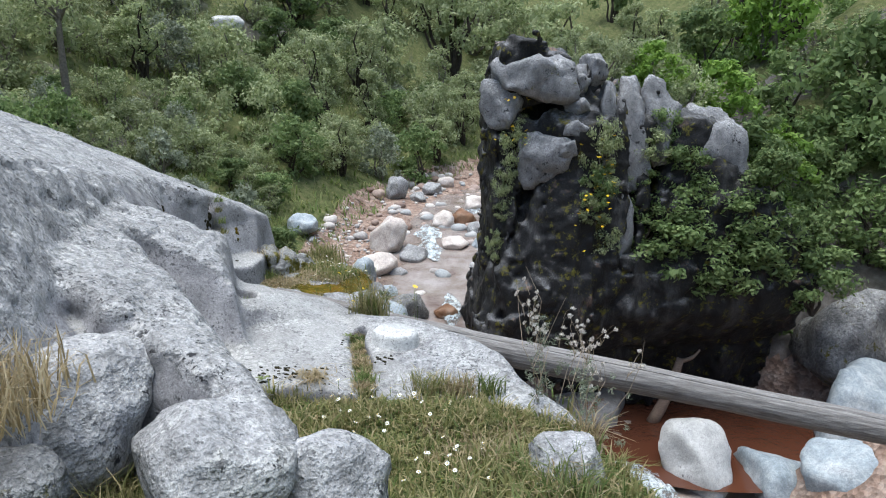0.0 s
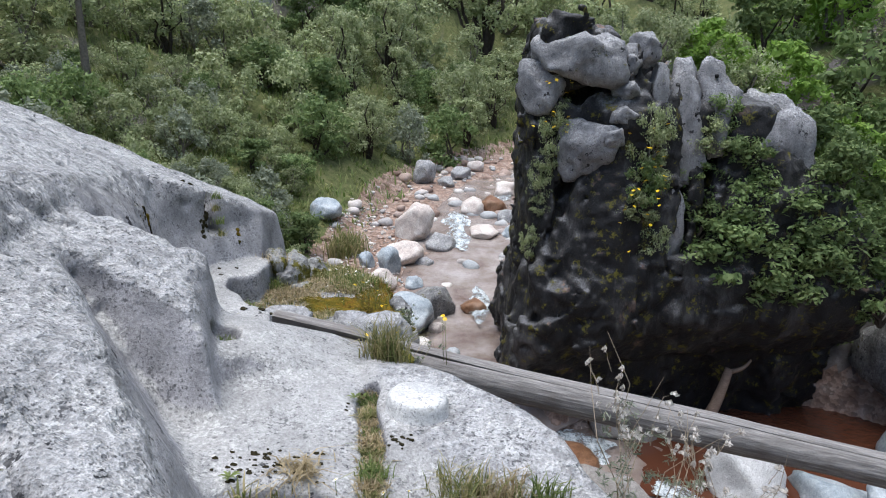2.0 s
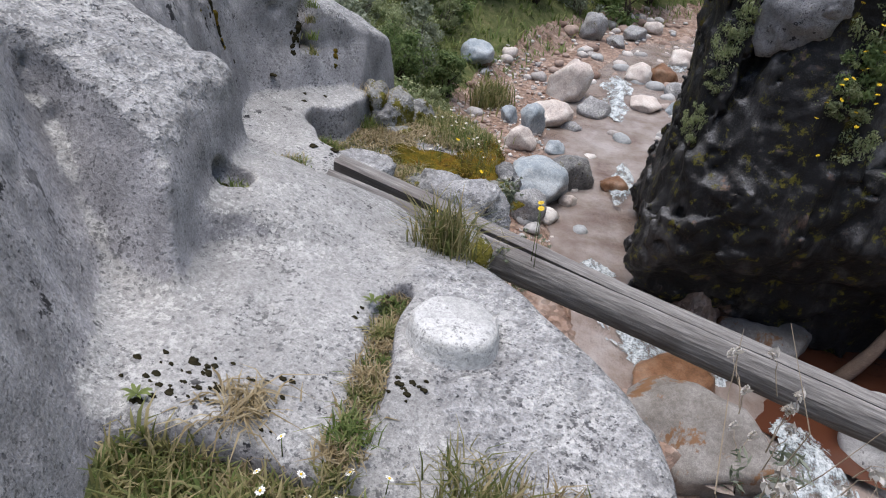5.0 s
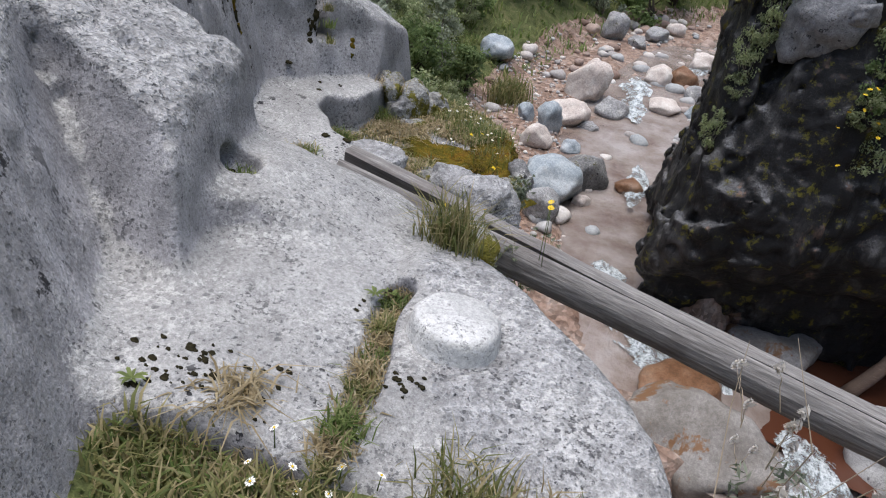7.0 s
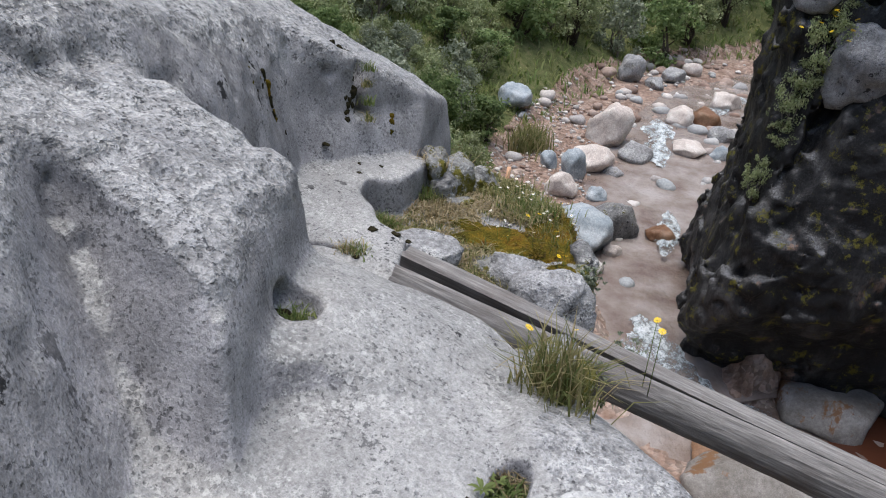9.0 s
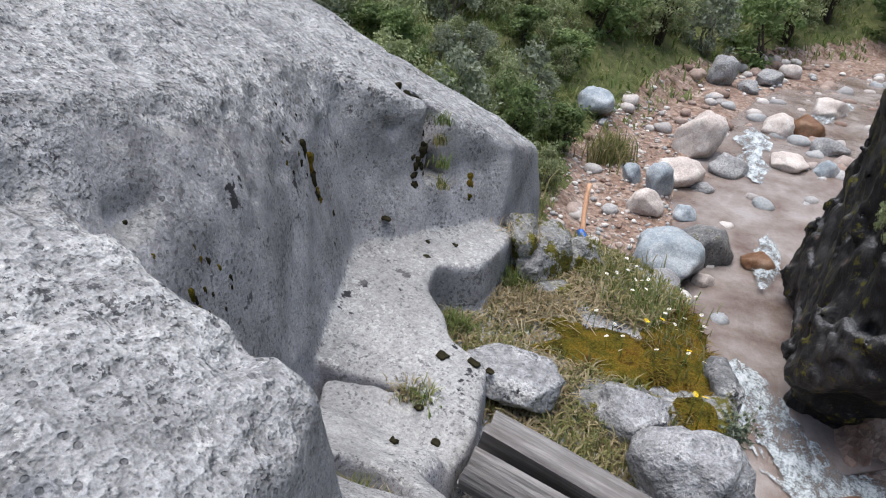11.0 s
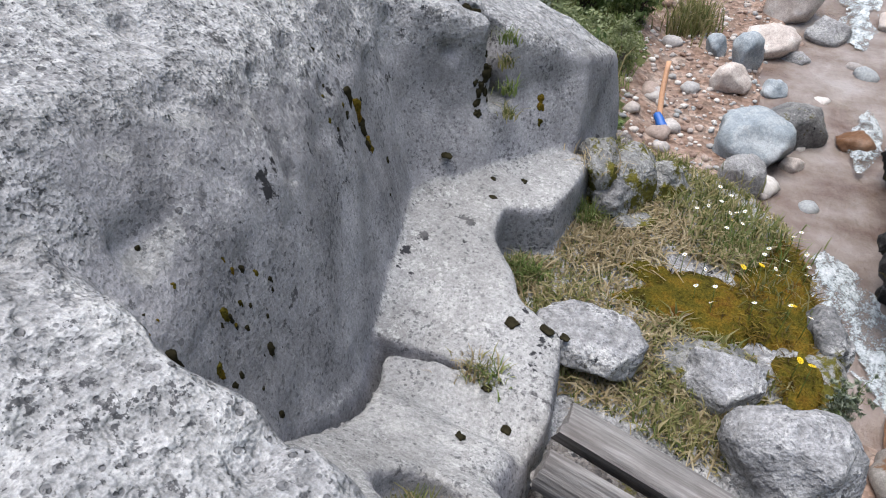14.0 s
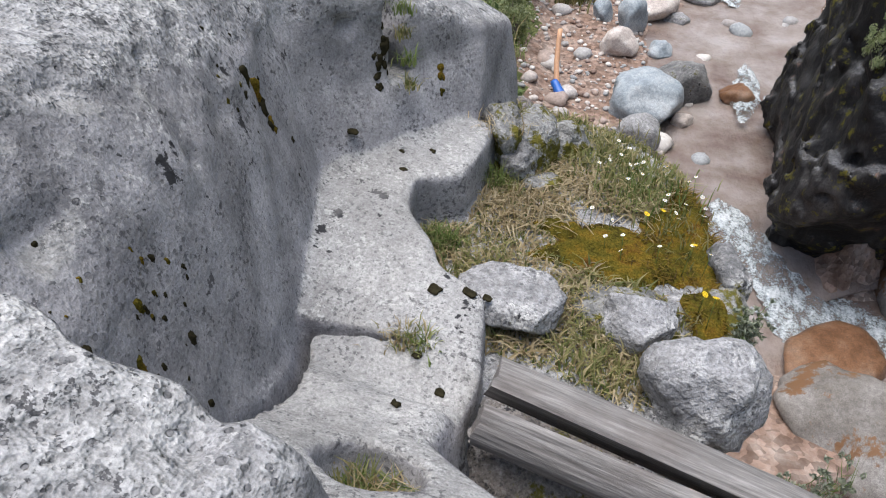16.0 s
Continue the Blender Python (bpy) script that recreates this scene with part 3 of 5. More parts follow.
ov, of = surface_net(outcrop_field, (-7.0, 1.6, -2.2), (1.3, 10.3, 2.8), 0.027, outcrop_relief)
ov = relaxed(ov, of, 2)
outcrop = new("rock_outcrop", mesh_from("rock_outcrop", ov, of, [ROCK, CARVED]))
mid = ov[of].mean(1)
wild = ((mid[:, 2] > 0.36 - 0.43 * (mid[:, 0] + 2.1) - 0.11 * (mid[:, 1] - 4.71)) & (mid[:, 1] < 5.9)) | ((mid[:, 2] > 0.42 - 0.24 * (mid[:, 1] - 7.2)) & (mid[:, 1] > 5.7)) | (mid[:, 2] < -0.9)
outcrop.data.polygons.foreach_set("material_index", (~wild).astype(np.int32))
tagged(outcrop, "grey lichened bedrock carved into slab, bench, recess and shelf", "rock", kind="structure")


# wall of the gorge under bench and ledge
def gorge_field(x, y, z):
    line = np.interp(y, [1, 3, 4.0, 4.6, 5.2, 6.0, 6.7, 7.4, 8.3, 9.2, 9.9], [1.6, 1.35, 1.0, 0.5, -0.15, -0.75, -1.2, -1.15, -0.95, -1.25, -2.3])
    return smax((x - line - 0.10 * np.clip(-1.2 - z, 0, 8)) * 0.85, z + 1.15 - 0.4 * ramp(-y, -4.4, -3.4), 0.15)


def gorge_relief(x, y, z):
    return 0.20 * np.round(2.5 * noise3(x, y, z * 0.7, 1.1, 51)) / 2.5 + 0.16 * fbm(x, y, z, 0.8, 3, 52)


wv, wf = surface_net(gorge_field, (-4.5, 1.0, -9.6), (3.2, 10.6, -0.6), 0.11, gorge_relief)
tagged(new("gorge_wall", mesh_from("gorge_wall", wv, wf, GORGE)), "damp mossy rock wall dropping from the bench to the stream", "rock wall", kind="structure")


# dark crag across the stream
def crag_field(x, y, z):
    west = -(x - 1.25) - 0.12 * np.clip(-2.5 - z, 0, 3) + 0.35 * np.clip(-5.6 - z, 0, 3) + 0.25 * np.clip(z - 1.2, 0, 3) + 0.25 * np.clip(16.6 - y, 0, 2)
    south = -(y - 15.5) + 0.20 * np.clip(z + 3.2, 0, 6) + 0.16 * np.clip(x - 3.4, 0, 6)
    under = 0.9 * np.clip(-3.9 - z - 0.25 * np.clip(4.4 - x, 0, 9), 0, 1.3) + 0.35 * np.clip(-5.3 - z, 0, 2)
    east = x - 9.6 + 0.40 * np.clip(z + 1.5, 0, 5)
    top = z - np.interp(x, [0.9, 1.5, 3.0, 3.3, 3.7, 4.2, 5.4, 5.8, 7.0, 7.6, 9.5], [1.6, 2.75, 2.6, 2.25, 2.2, 1.75, 1.65, 1.1, 1.05, 0.0, -2.0])
    body = smax(smax(smax(west, south + under, 0.45), top, 0.12), smax(east, y - 22, 0.5), 0.4)
    # joints that part the top into blocks
    for cx, w, deep, tilt in ((3.30, 0.07, 0.6, 0.10), (3.85, 0.20, 0.5, 0.16), (4.75, 0.05, 0.4, 0.05), (5.55, 0.22, 0.7, 0.12), (2.75, 0.04, 0.5, 0.35)):
        cleft = np.maximum(np.abs(x - cx - tilt * (z - 1)) - w * ramp(z, -2.2, 1), -(z + 2.2))
        body = smax(body, -np.maximum(cleft, y - 16.7 - deep - 0.2 * np.clip(z, -3, 2)), 0.05)
    notch = np.maximum(np.abs(z - 1.22 - 0.22 * (x - 2.4) - 0.12 * np.sin(5 * x)) - 0.16 * ramp(x, 1.5, 2.4), np.maximum(np.abs(x - 2.35) - 0.75, y - 17.1))
    return smax(body, -notch, 0.08)


def crag_relief(x, y, z):
    block = np.round(noise3(x, y, z * 0.5, 1.3, 31) * 2.5) / 2.5
    small = np.round(noise3(x + 0.3 * z, y, z * 0.6, 0.55, 36) * 2) / 2
    return 0.22 * block + 0.13 * small + 0.18 * fbm(x, y, z * 0.6, 1.6, 2, 32) + 0.11 * fbm(x, y, z * 0.7, 0.40, 2, 34) + 0.05 * noise3(x, y, z, 0.16, 35)


cv, cf = surface_net(crag_field, (-0.2, 14.2, -7.9), (10.8, 22.6, 3.3), 0.075, crag_relief)
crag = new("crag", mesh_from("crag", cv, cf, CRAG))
tagged(crag, "tall dark wet crag with grey cracked top and undercut foot", "crag", kind="structure")


# ---- the log ----
def beam(length, radius, split):
    """Half-round timbers with a long split between them, along +x."""
    n, k = 70, 20
    out = []
    for half in (0, 1):
        v = []
        for i in range(n):
            u = length * i / (n - 1)
            r = radius * (1 + 0.10 * u / length) * (1 + 0.03 * math.sin(2.1 * u))
            gap = split * max(0.10, 1 - u / 2.4)
            for j in range(k):
                th = math.pi * j / (k - 1)
                yy, zz = r * math.cos(th) * 1.05, r * math.sin(th)
                zz = zz if half == 0 else -zz
                if j in (0, k - 1):
                    yy *= 0.97
                off = gap if half == 0 else -gap
                jit = 0.006 * noise.noise((u * 1.3, yy * 20, zz * 20 + 9 * half)) + 0.004 * noise.noise((u * 6, yy * 40, zz * 40))
                v.append((u + (0.0 if i else 0.03 * noise.noise((yy * 30, zz * 30, half))), yy * (1 + jit * 8), zz * (1 + jit * 8) + off * 0.5))
        f = []
        for i in range(n - 1):
            for j in range(k):
                a_, b_ = i * k + j, i * k + (j + 1) % k
                f.append((a_, b_, b_ + k, a_ + k))
        bm = bmesh.new()
        vs = [bm.verts.new(p) for p in v]
        for q in f:
            bm.faces.new([vs[w] for w in q])
        bm.faces.new(vs[:k])
        bm.faces.new(vs[-k:][::-1])
        bmesh.ops.recalc_face_normals(bm, faces=bm.faces)
        me = bpy.data.meshes.new("log_half")
        bm.to_mesh(me)
        bm.free()
        me.materials.append(WOOD)
        out.append(me)
    return out


def axis_pose(start, way, twist=0.0):
    q = Vector(way).to_track_quat("X", "Z").to_matrix().to_4x4()
    return Matrix.Translation(start) @ q @ pose(0, 0, 0, twist, 0, 0)


log = new("log")
log.matrix_basis = axis_pose((-1.82, 6.80, -0.67), (0.974, 0.034, -0.226), -60)
tagged(log, "long weathered grey log split lengthwise, lying across the gorge", "log")
for me in beam(9.0, 0.150, 0.07):
    part("log_half", me, log)


# ---- stones and small things ----
cell = 0.05
TOP = np.full((170, 180), -9.0)
ci, cj = ((ov[:, 0] + 7.2) / cell).astype(int), ((ov[:, 1] - 1.5) / cell).astype(int)
ok = (ci >= 0) & (ci < 170) & (cj >= 0) & (cj < 180)
np.maximum.at(TOP, (ci[ok], cj[ok]), ov[ok, 2])


def height(x, y):
    """Height of the outcrop or the ground at a place."""
    i, j = int((x + 7.2) / cell), int((y - 1.5) / cell)
    t = TOP[i, j] if 0 <= i < 170 and 0 <= j < 180 else -9
    return max(float(t), float(land(x, y)))


def heights(x, y):
    i, j = np.clip(((x + 7.2) / cell).astype(int), 0, 169), np.clip(((y - 1.5) / cell).astype(int), 0, 179)
    inside = (x > -7.1) & (x < 1.25) & (y > 1.55) & (y < 10.4)
    return np.maximum(np.where(inside, TOP[i, j], -9), land(x, y))


def stone_mesh(name, size, mat, seed, detail=4, cuts=12, rough=0.11, boxy=2.6, reach0=0.66):
    """A boulder: a ball cut by random planes, with worn edges and relief. Its middle is at the origin."""
    r = random.Random(seed)
    bm = bmesh.new()
    bmesh.ops.create_icosphere(bm, subdivisions=detail, radius=1)
    v = np.array([p.co for p in bm.verts])
    f = np.array([[q.index for q in p.verts] for p in bm.faces])
    bm.free()
    rad = (np.abs(v) ** boxy).sum(1) ** (-1 / boxy)
    for _ in range(cuts):
        n = np.array([r.gauss(0, 1) for _ in range(3)])
        n /= np.linalg.norm(n)
        d = v @ n
        reach = r.uniform(reach0, reach0 + 0.32)
        rad = smin(rad, np.where(d > 0.05, reach / np.maximum(d, 0.05), 9), 0.05)
    v = v * rad[:, None]
    s = np.array(size) / 2
    w = v * s
    m = float(np.mean(s))
    w = w + v * (rough * m * (fbm(w[:, 0], w[:, 1], w[:, 2], m * 0.9, 3, seed) + 0.4 * fbm(w[:, 0], w[:, 1], w[:, 2], m * 0.22, 2, seed + 7)))[:, None]
    return mesh_from(name, w, f, mat)


def stone(name, x, y, z, size, mat, seed, label, turn=0.0, tilt=0.0, group="", **kw):
    ob = new(name, stone_mesh(name, size, mat, seed, **kw))
    ob.matrix_basis = pose(x, y, z, tilt, 0, turn)
    return tagged(ob, label, "boulder", group)


KINDS = {"B": (BLUE_STONE, "smooth blue-grey boulder with pale veins on the stream bank"),
         "P": (PALE_STONE, "pale pinkish rounded boulder lying in the stream"),
         "W": (PALE_STONE, "whitish boulder on the stream's gravel bank"),
         "D": (DARK_STONE, "dark blue-grey boulder at the water's edge"),
         "G": (GREY_STONE, "grey weathered boulder in the stream bed"),
         "R": (RED_STONE, "wet red-brown boulder in the stream")}
BANK = [("B", -6.25, 28.98, 1.29, 1.06), ("P", -2.38, 29.0, 1.7, 1.9), ("P", -2.65, 26.55, 1.6, 0.95), ("B", -3.08, 24.87, 0.95, 1.25), ("B", -3.91, 25.18, 0.6, 0.7),
        ("W", -3.14, 23.54, 1.0, 0.8), ("B", -2.05, 24.18, 0.75, 0.55), ("B", -2.03, 20.9, 1.8, 1.25), ("D", -1.25, 22.4, 1.6, 1.35), ("P", -1.08, 21.0, 0.5, 0.48),
        ("G", -1.95, 19.2, 1.0, 1.0), ("G", -1.28, 28.0, 1.2, 0.85)]
MID = [("G", -1.84, 26.3, 0.8, 0.4), ("P", 0.0, 32.5, 1.3, 1.1), ("R", 0.92, 33.0, 1.45, 1.0), ("P", 0.5, 29.4, 1.4, 0.6), ("B", 1.67, 29.3, 0.75, 0.7),
       ("G", 1.79, 31.4, 1.3, 0.7), ("P", 1.77, 36.1, 1.45, 0.9), ("G", -2.64, 37.8, 1.2, 1.6), ("G", -0.71, 39.6, 1.3, 0.9), ("P", 0.15, 41.8, 1.1, 0.8),
       ("G", -1.38, 37.7, 1.0, 0.7), ("R", 0.1, 22.6, 0.9, 0.55)]
for n, (k, x, y, w, h) in enumerate(BANK + MID):
    d, lev, half, side = [float(q) for q in to_river(np.array(x), np.array(y))]
    base = max(float(land(x, y)), lev - 0.1)
    mat, label = KINDS[k]
    stone("river_boulder", x, y, base + 0.26 * h, (w, w * 0.95, h * 1.05), mat, 40 + n, label, 47 * n, group="boulders along the stream", cuts=7 + n % 5)
BIG = [("DARK", 11.3, 17.7, -5.2, (2.5, 2.2, 3.2), DARK_STONE, "large dark cracked boulder standing beside the pool"),
       ("BLUE", 11.0, 15.9, -6.6, (3.4, 2.6, 2.5), BLUE_STONE, "large smooth blue-grey boulder beside the pool"),
       ("WHITE", 6.0, 14.3, -7.0, (2.0, 1.7, 1.9), LIME, "white boulder washed by the stream below the log"),
       ("BW", 7.8, 13.8, -7.4, (2.5, 1.9, 1.7), BLUE_STONE, "blue-white boulder washed by the stream below the log"),
       ("WHITE2", 8.7, 12.75, -6.35, (1.9, 1.5, 1.4), BLUE_STONE, "pale boulder washed by the stream below the log"),
       ("WET", 2.65, 13.1, -7.2, (3.0, 2.2, 1.9), BOULDER, "broad wet grey-brown boulder splitting the stream"),
       ("POOL", 4.1, 17.1, -7.05, (2.4, 1.8, 1.1), BOULDER, "low grey boulder in the pool under the crag"),
       ("BROWN", 2.1, 14.5, -7.1, (2.2, 1.4, 1.1), RED_STONE, "wet orange-brown rock beside the rapids"),
       ("SILL", 4.4, 12.6, -8.0, (1.6, 1.2, 1.2), RED_STONE, "wet orange-brown rock below the log")]
for n, (_, x, y, z, size, mat, label) in enumerate(BIG):
    stone("stream_boulder", x, y, z, size, mat, 90 + n, label, 33 * n, cuts=10)

# rocks beside the walk
stone("boulder", -0.95, 2.45, -0.06, (0.74, 0.66, 0.78), GREY_STONE, 120, "rounded grey lichened boulder half sunk in grass", 20)
stone("boulder", -0.46, 2.52, -0.24, (0.58, 0.6, 0.66), GREY_STONE, 121, "grey-white lichened boulder beside a larger one", 60)
stone("boulder", -1.72, 2.90, 0.0, (1.0, 0.6, 0.72), GREY_STONE, 122, "broad grey boulder with a tuft of grass before it", 75)
stone("boulder", -1.52, 2.12, 0.08, (0.34, 0.3, 0.4), DARK_STONE, 123, "small dark lichened boulder among grass", 10, cuts=8)
stone("boulder", -1.9, 2.25, 0.22, (0.5, 0.4, 0.35), DARK_STONE, 124, "dark lichened boulder under dry grass", 40, cuts=8)
stone("boulder", 0.66, 3.2, -0.46, (0.42, 0.36, 0.42), GREY_STONE, 125, "angular grey stone at the edge of the grass", 15, cuts=10)
stone("boulder", -0.93, 7.48, -1.05, (0.62, 0.56, 0.62), GREY_STONE, 126, "pitted pale grey boulder on the ledge beside the log", 30, cuts=16, rough=0.22)
stone("boulder", -1.38, 7.95, -1.12, (0.72, 0.42, 0.34), MOSS_ROCK, 127, "lichened rock set in moss on the ledge", 15, cuts=9, rough=0.10)
stone("boulder", -0.95, 8.25, -1.2, (0.42, 0.7, 0.40), MOSS_ROCK, 128, "mossy rock at the ledge's outer edge", 10, cuts=8, rough=0.12)
stone("boulder", -1.93, 7.62, -0.90, (0.66, 0.5, 0.24), GREY_STONE, 129, "low pitted rock between shelf and grass", 5, cuts=8, rough=0.12)
stone("boulder", -2.30, 9.25, -0.95, (0.42, 0.66, 0.62), MOSS_ROCK, 130, "mossy rough rock at the foot of the block", 20, cuts=8, rough=0.14)
stone("boulder", -2.12, 8.85, -1.0, (0.36, 0.26, 0.24), MOSS_ROCK, 131, "small dark rock among ledge grass", 50, cuts=8, rough=0.12)
stone("boulder", -2.42, 9.05, -0.72, (0.30, 0.42, 0.40), MOSS_ROCK, 133, "rough mossy rock leaning on the block", 35, 10, cuts=12, rough=0.22)
stone("boulder", -2.25, 8.90, -0.86, (0.28, 0.24, 0.26), DARK_STONE, 134, "dark pitted rock among dry grass", 70, cuts=10, rough=0.2)
stone("boulder", -2.05, 9.35, -0.95, (0.36, 0.40, 0.40), MOSS_ROCK, 135, "mossy rock at the ledge's back edge", 15, cuts=12, rough=0.2)
stone("boulder", -1.25, 7.86, -1.02, (0.46, 0.40, 0.36), GREY_STONE, 136, "cracked pale rock set in the ledge's moss", 50, cuts=14, rough=0.18)
stone("boulder", -0.86, 8.52, -1.12, (0.26, 0.46, 0.34), DARK_STONE, 137, "dark lichened rock at the ledge's outer edge", 5, cuts=12, rough=0.2)
stone("boulder", -0.75, 6.28, -0.75, (0.5, 0.4, 0.35), MOSS_ROCK, 132, "mossy rock under the log", 50, cuts=8, rough=0.12)


# pebbles of the stream bed
def many_stones(name, count, mat, seed, zone, sizes, label):
    r = np.random.default_rng(seed)
    kinds = [stone_mesh("pebble", (1, 0.85, 0.6), mat, seed + k, detail=2, cuts=6) for k in range(4)]
    base = []
    for me in kinds:
        v = np.empty(len(me.vertices) * 3, np.float32)
        me.vertices.foreach_get("co", v)
        f = np.empty(len(me.polygons) * 3, np.int32)
        me.polygons.foreach_get("vertices", f)
        base.append((v.reshape(-1, 3), f.reshape(-1, 3)))
    V, Fs, n = [], [], 0
    while len(V) < count:
        x, y = r.uniform(*zone[0]), r.uniform(*zone[1])
        d, lev, half, side = [float(q) for q in to_river(np.array(x), np.array(y))]
        w = d - half
        if w > 3.5 or (w < -0.3 and r.random() < 0.75 and y < 27):
            continue
        s = sizes[0] * (sizes[1] / sizes[0]) ** (r.random() ** 1.7)
        v, f = base[r.integers(4)]
        a = r.uniform(0, 6.28)
        c, q = np.cos(a), np.sin(a)
        z = max(float(land(x, y)), lev - 0.12)
        V.append(np.stack([x + s * (c * v[:, 0] - q * v[:, 1]), y + s * (q * v[:, 0] + c * v[:, 1]), z + s * (v[:, 2] + 0.12)], 1))
        Fs.append(f + n)
        n += len(v)
    tagged(new(name, mesh_from(name, np.concatenate(V), np.concatenate(Fs), mat)), label, "stones", kind="stuff")


def random_stone_material():
    m, t, b = material("mixed_river_stones", 0.75, 0.25)
    g = t.nodes.new("ShaderNodeNewGeometry")
    col = stops(t, g.outputs["Random Per Island"], (0.0, (0.20, 0.13, 0.10)), (0.25, (0.36, 0.28, 0.24)), (0.5, (0.33, 0.35, 0.36)), (0.75, (0.5, 0.45, 0.42)), (1.0, (0.66, 0.64, 0.61)))
    col = mix(t, 0.6, col, stops(t, noise_tex(t, place(t), 14, 6, 0.7), (0.3, 0.25), (0.7, 0.75)), "OVERLAY")
    t.links.new(col, b.inputs["Base Color"])
    bump(t, b, noise_tex(t, place(t), 20, 5, 0.7), 0.4, 0.03)
    return m


STONES = random_stone_material()
many_stones("river_stones", 420, STONES, 300, ((-6, 6), (18.5, 46)), (0.18, 0.95), "mixed pale, grey and red-brown stones of the stream bed")
many_stones("river_gravel", 1700, STONES, 310, ((-6, 2.5), (18, 32)), (0.06, 0.22), "small stones and gravel on the stream bank")

# carved disc on its block
prof = [(0.004, 0.0), (0.05, 0.001), (0.10, 0.001), (0.145, -0.001), (0.166, -0.006), (0.177, -0.018), (0.183, -0.04), (0.188, -0.07), (0.193, -0.11), (0.21, -0.16)]
a = np.linspace(0, 2 * np.pi, 73)[:-1]
dv = np.array([[(r * np.cos(t), r * np.sin(t), z) for t in a] for r, z in prof]).reshape(-1, 3)
k = 1 + 0.045 * noise3(dv[:, 0], dv[:, 1], dv[:, 2], 0.14, 2) + 0.02 * noise3(dv[:, 0], dv[:, 1], dv[:, 2], 0.04, 3)
dv[:, :2] *= k[:, None]
dv[:, 2] += 0.003 * noise3(dv[:, 0], dv[:, 1], 0 * k, 0.05, 4)
i = np.arange(len(prof) * 72).reshape(-1, 72)
df = np.stack([i[:-1], i[1:], np.roll(i, -1, 1)[1:], np.roll(i, -1, 1)[:-1]], -1).reshape(-1, 4)
disc = new("stone_disc", mesh_from("stone_disc", dv, df, LIME))
disc.matrix_basis = pose(-0.365, 4.90, -0.272, -3, 3, 0)
tagged(disc, "round carved stone disc crusted with white lichen on bedrock", "stone")


# rapids
def rapids(rows, label, lift=0.07):
    """White water with a torn outline and froth heaped along the current."""
    rows = np.asarray(rows, float)
    s = np.r_[0, np.cumsum(np.hypot(*np.diff(rows[:, :2], axis=0).T))]
    u = np.arange(0, s[-1], 0.06)
    p = np.stack([np.interp(u, s, rows[:, n]) for n in range(4)], 1)
    kernel = np.hanning(25) / np.hanning(25).sum()
    p[12:-12] = np.stack([np.convolve(p[:, n], kernel, "same") for n in range(4)], 1)[12:-12]
    tan = np.gradient(p[:, :2], axis=0)
    tan /= np.linalg.norm(tan, axis=1)[:, None]
    side = np.stack([-tan[:, 1], tan[:, 0]], 1)
    k = np.linspace(-1.3, 1.3, 41)
    w = k[None, :] * p[:, 3:4]
    xy = p[:, None, :2] + side[:, None] * w[..., None]
    along = np.broadcast_to(u[:, None], w.shape)
    torn = 0.55 * fbm(along * 0.35, w, 0 * w, 0.22, 3, 13) + 0.35 * fbm(along, w, 0 * w, 0.7, 2, 14)
    z = p[:, None, 2] + lift + 0.05 * fbm(xy[..., 0], xy[..., 1], 0 * w, 0.5, 3, 11) - 0.06 * k[None, :] ** 2
    i = np.arange(w.size).reshape(w.shape)
    f = np.stack([i[:-1, :-1], i[1:, :-1], i[1:, 1:], i[:-1, 1:]], -1)
    ends = np.minimum(u, u[-1] - u)[:, None] / 0.5
    keep = (np.abs(k)[None, :] + torn < np.minimum(0.95, 0.1 + ends))[:-1, :-1]
    me = mesh_from("rapids", np.concatenate([xy, z[..., None]], -1).reshape(-1, 3), f[keep], FOAM)
    tagged(new("rapids", me), label, "rapids", kind="structure")


rapids([(-0.1, 18.2, -6.46, 0.25), (0.2, 17.2, -6.48, 0.6), (0.8, 16.4, -6.68, 0.75), (1.4, 15.8, -6.88, 0.95), (2.1, 15.6, -6.98, 0.9), (2.9, 15.7, -7.05, 0.7), (3.6, 15.8, -7.07, 0.2)], "white rapids dropping beside the ledge")
rapids([(4.1, 14.5, -7.08, 0.3), (4.3, 13.9, -7.07, 0.6), (4.5, 13.2, -7.12, 0.8), (4.8, 12.2, -7.55, 0.8), (5.0, 10.6, -8.1, 0.9), (5.4, 9.3, -8.4, 0.8)], "white rapids below the log")
rapids([(0.2, 24.2, -5.8, 0.15), (0.3, 23.0, -5.95, 0.4), (0.3, 22.0, -6.08, 0.5), (0.3, 21.2, -6.2, 0.2)], "small white fall between boulders", 0.06)
rapids([(-0.9, 32.3, -4.75, 0.3), (-0.7, 31.3, -4.85, 0.6), (-0.6, 30.0, -5.0, 0.5), (-0.5, 28.6, -5.2, 0.5), (-0.4, 27.4, -5.38, 0.25)], "white water between upstream boulders", 0.05)
rapids([(2.6, 38.4, -4.3, 0.3), (2.2, 37.0, -4.4, 0.5), (1.7, 35.5, -4.5, 0.5), (1.3, 34.4, -4.6, 0.3)], "white water far upstream", 0.05)


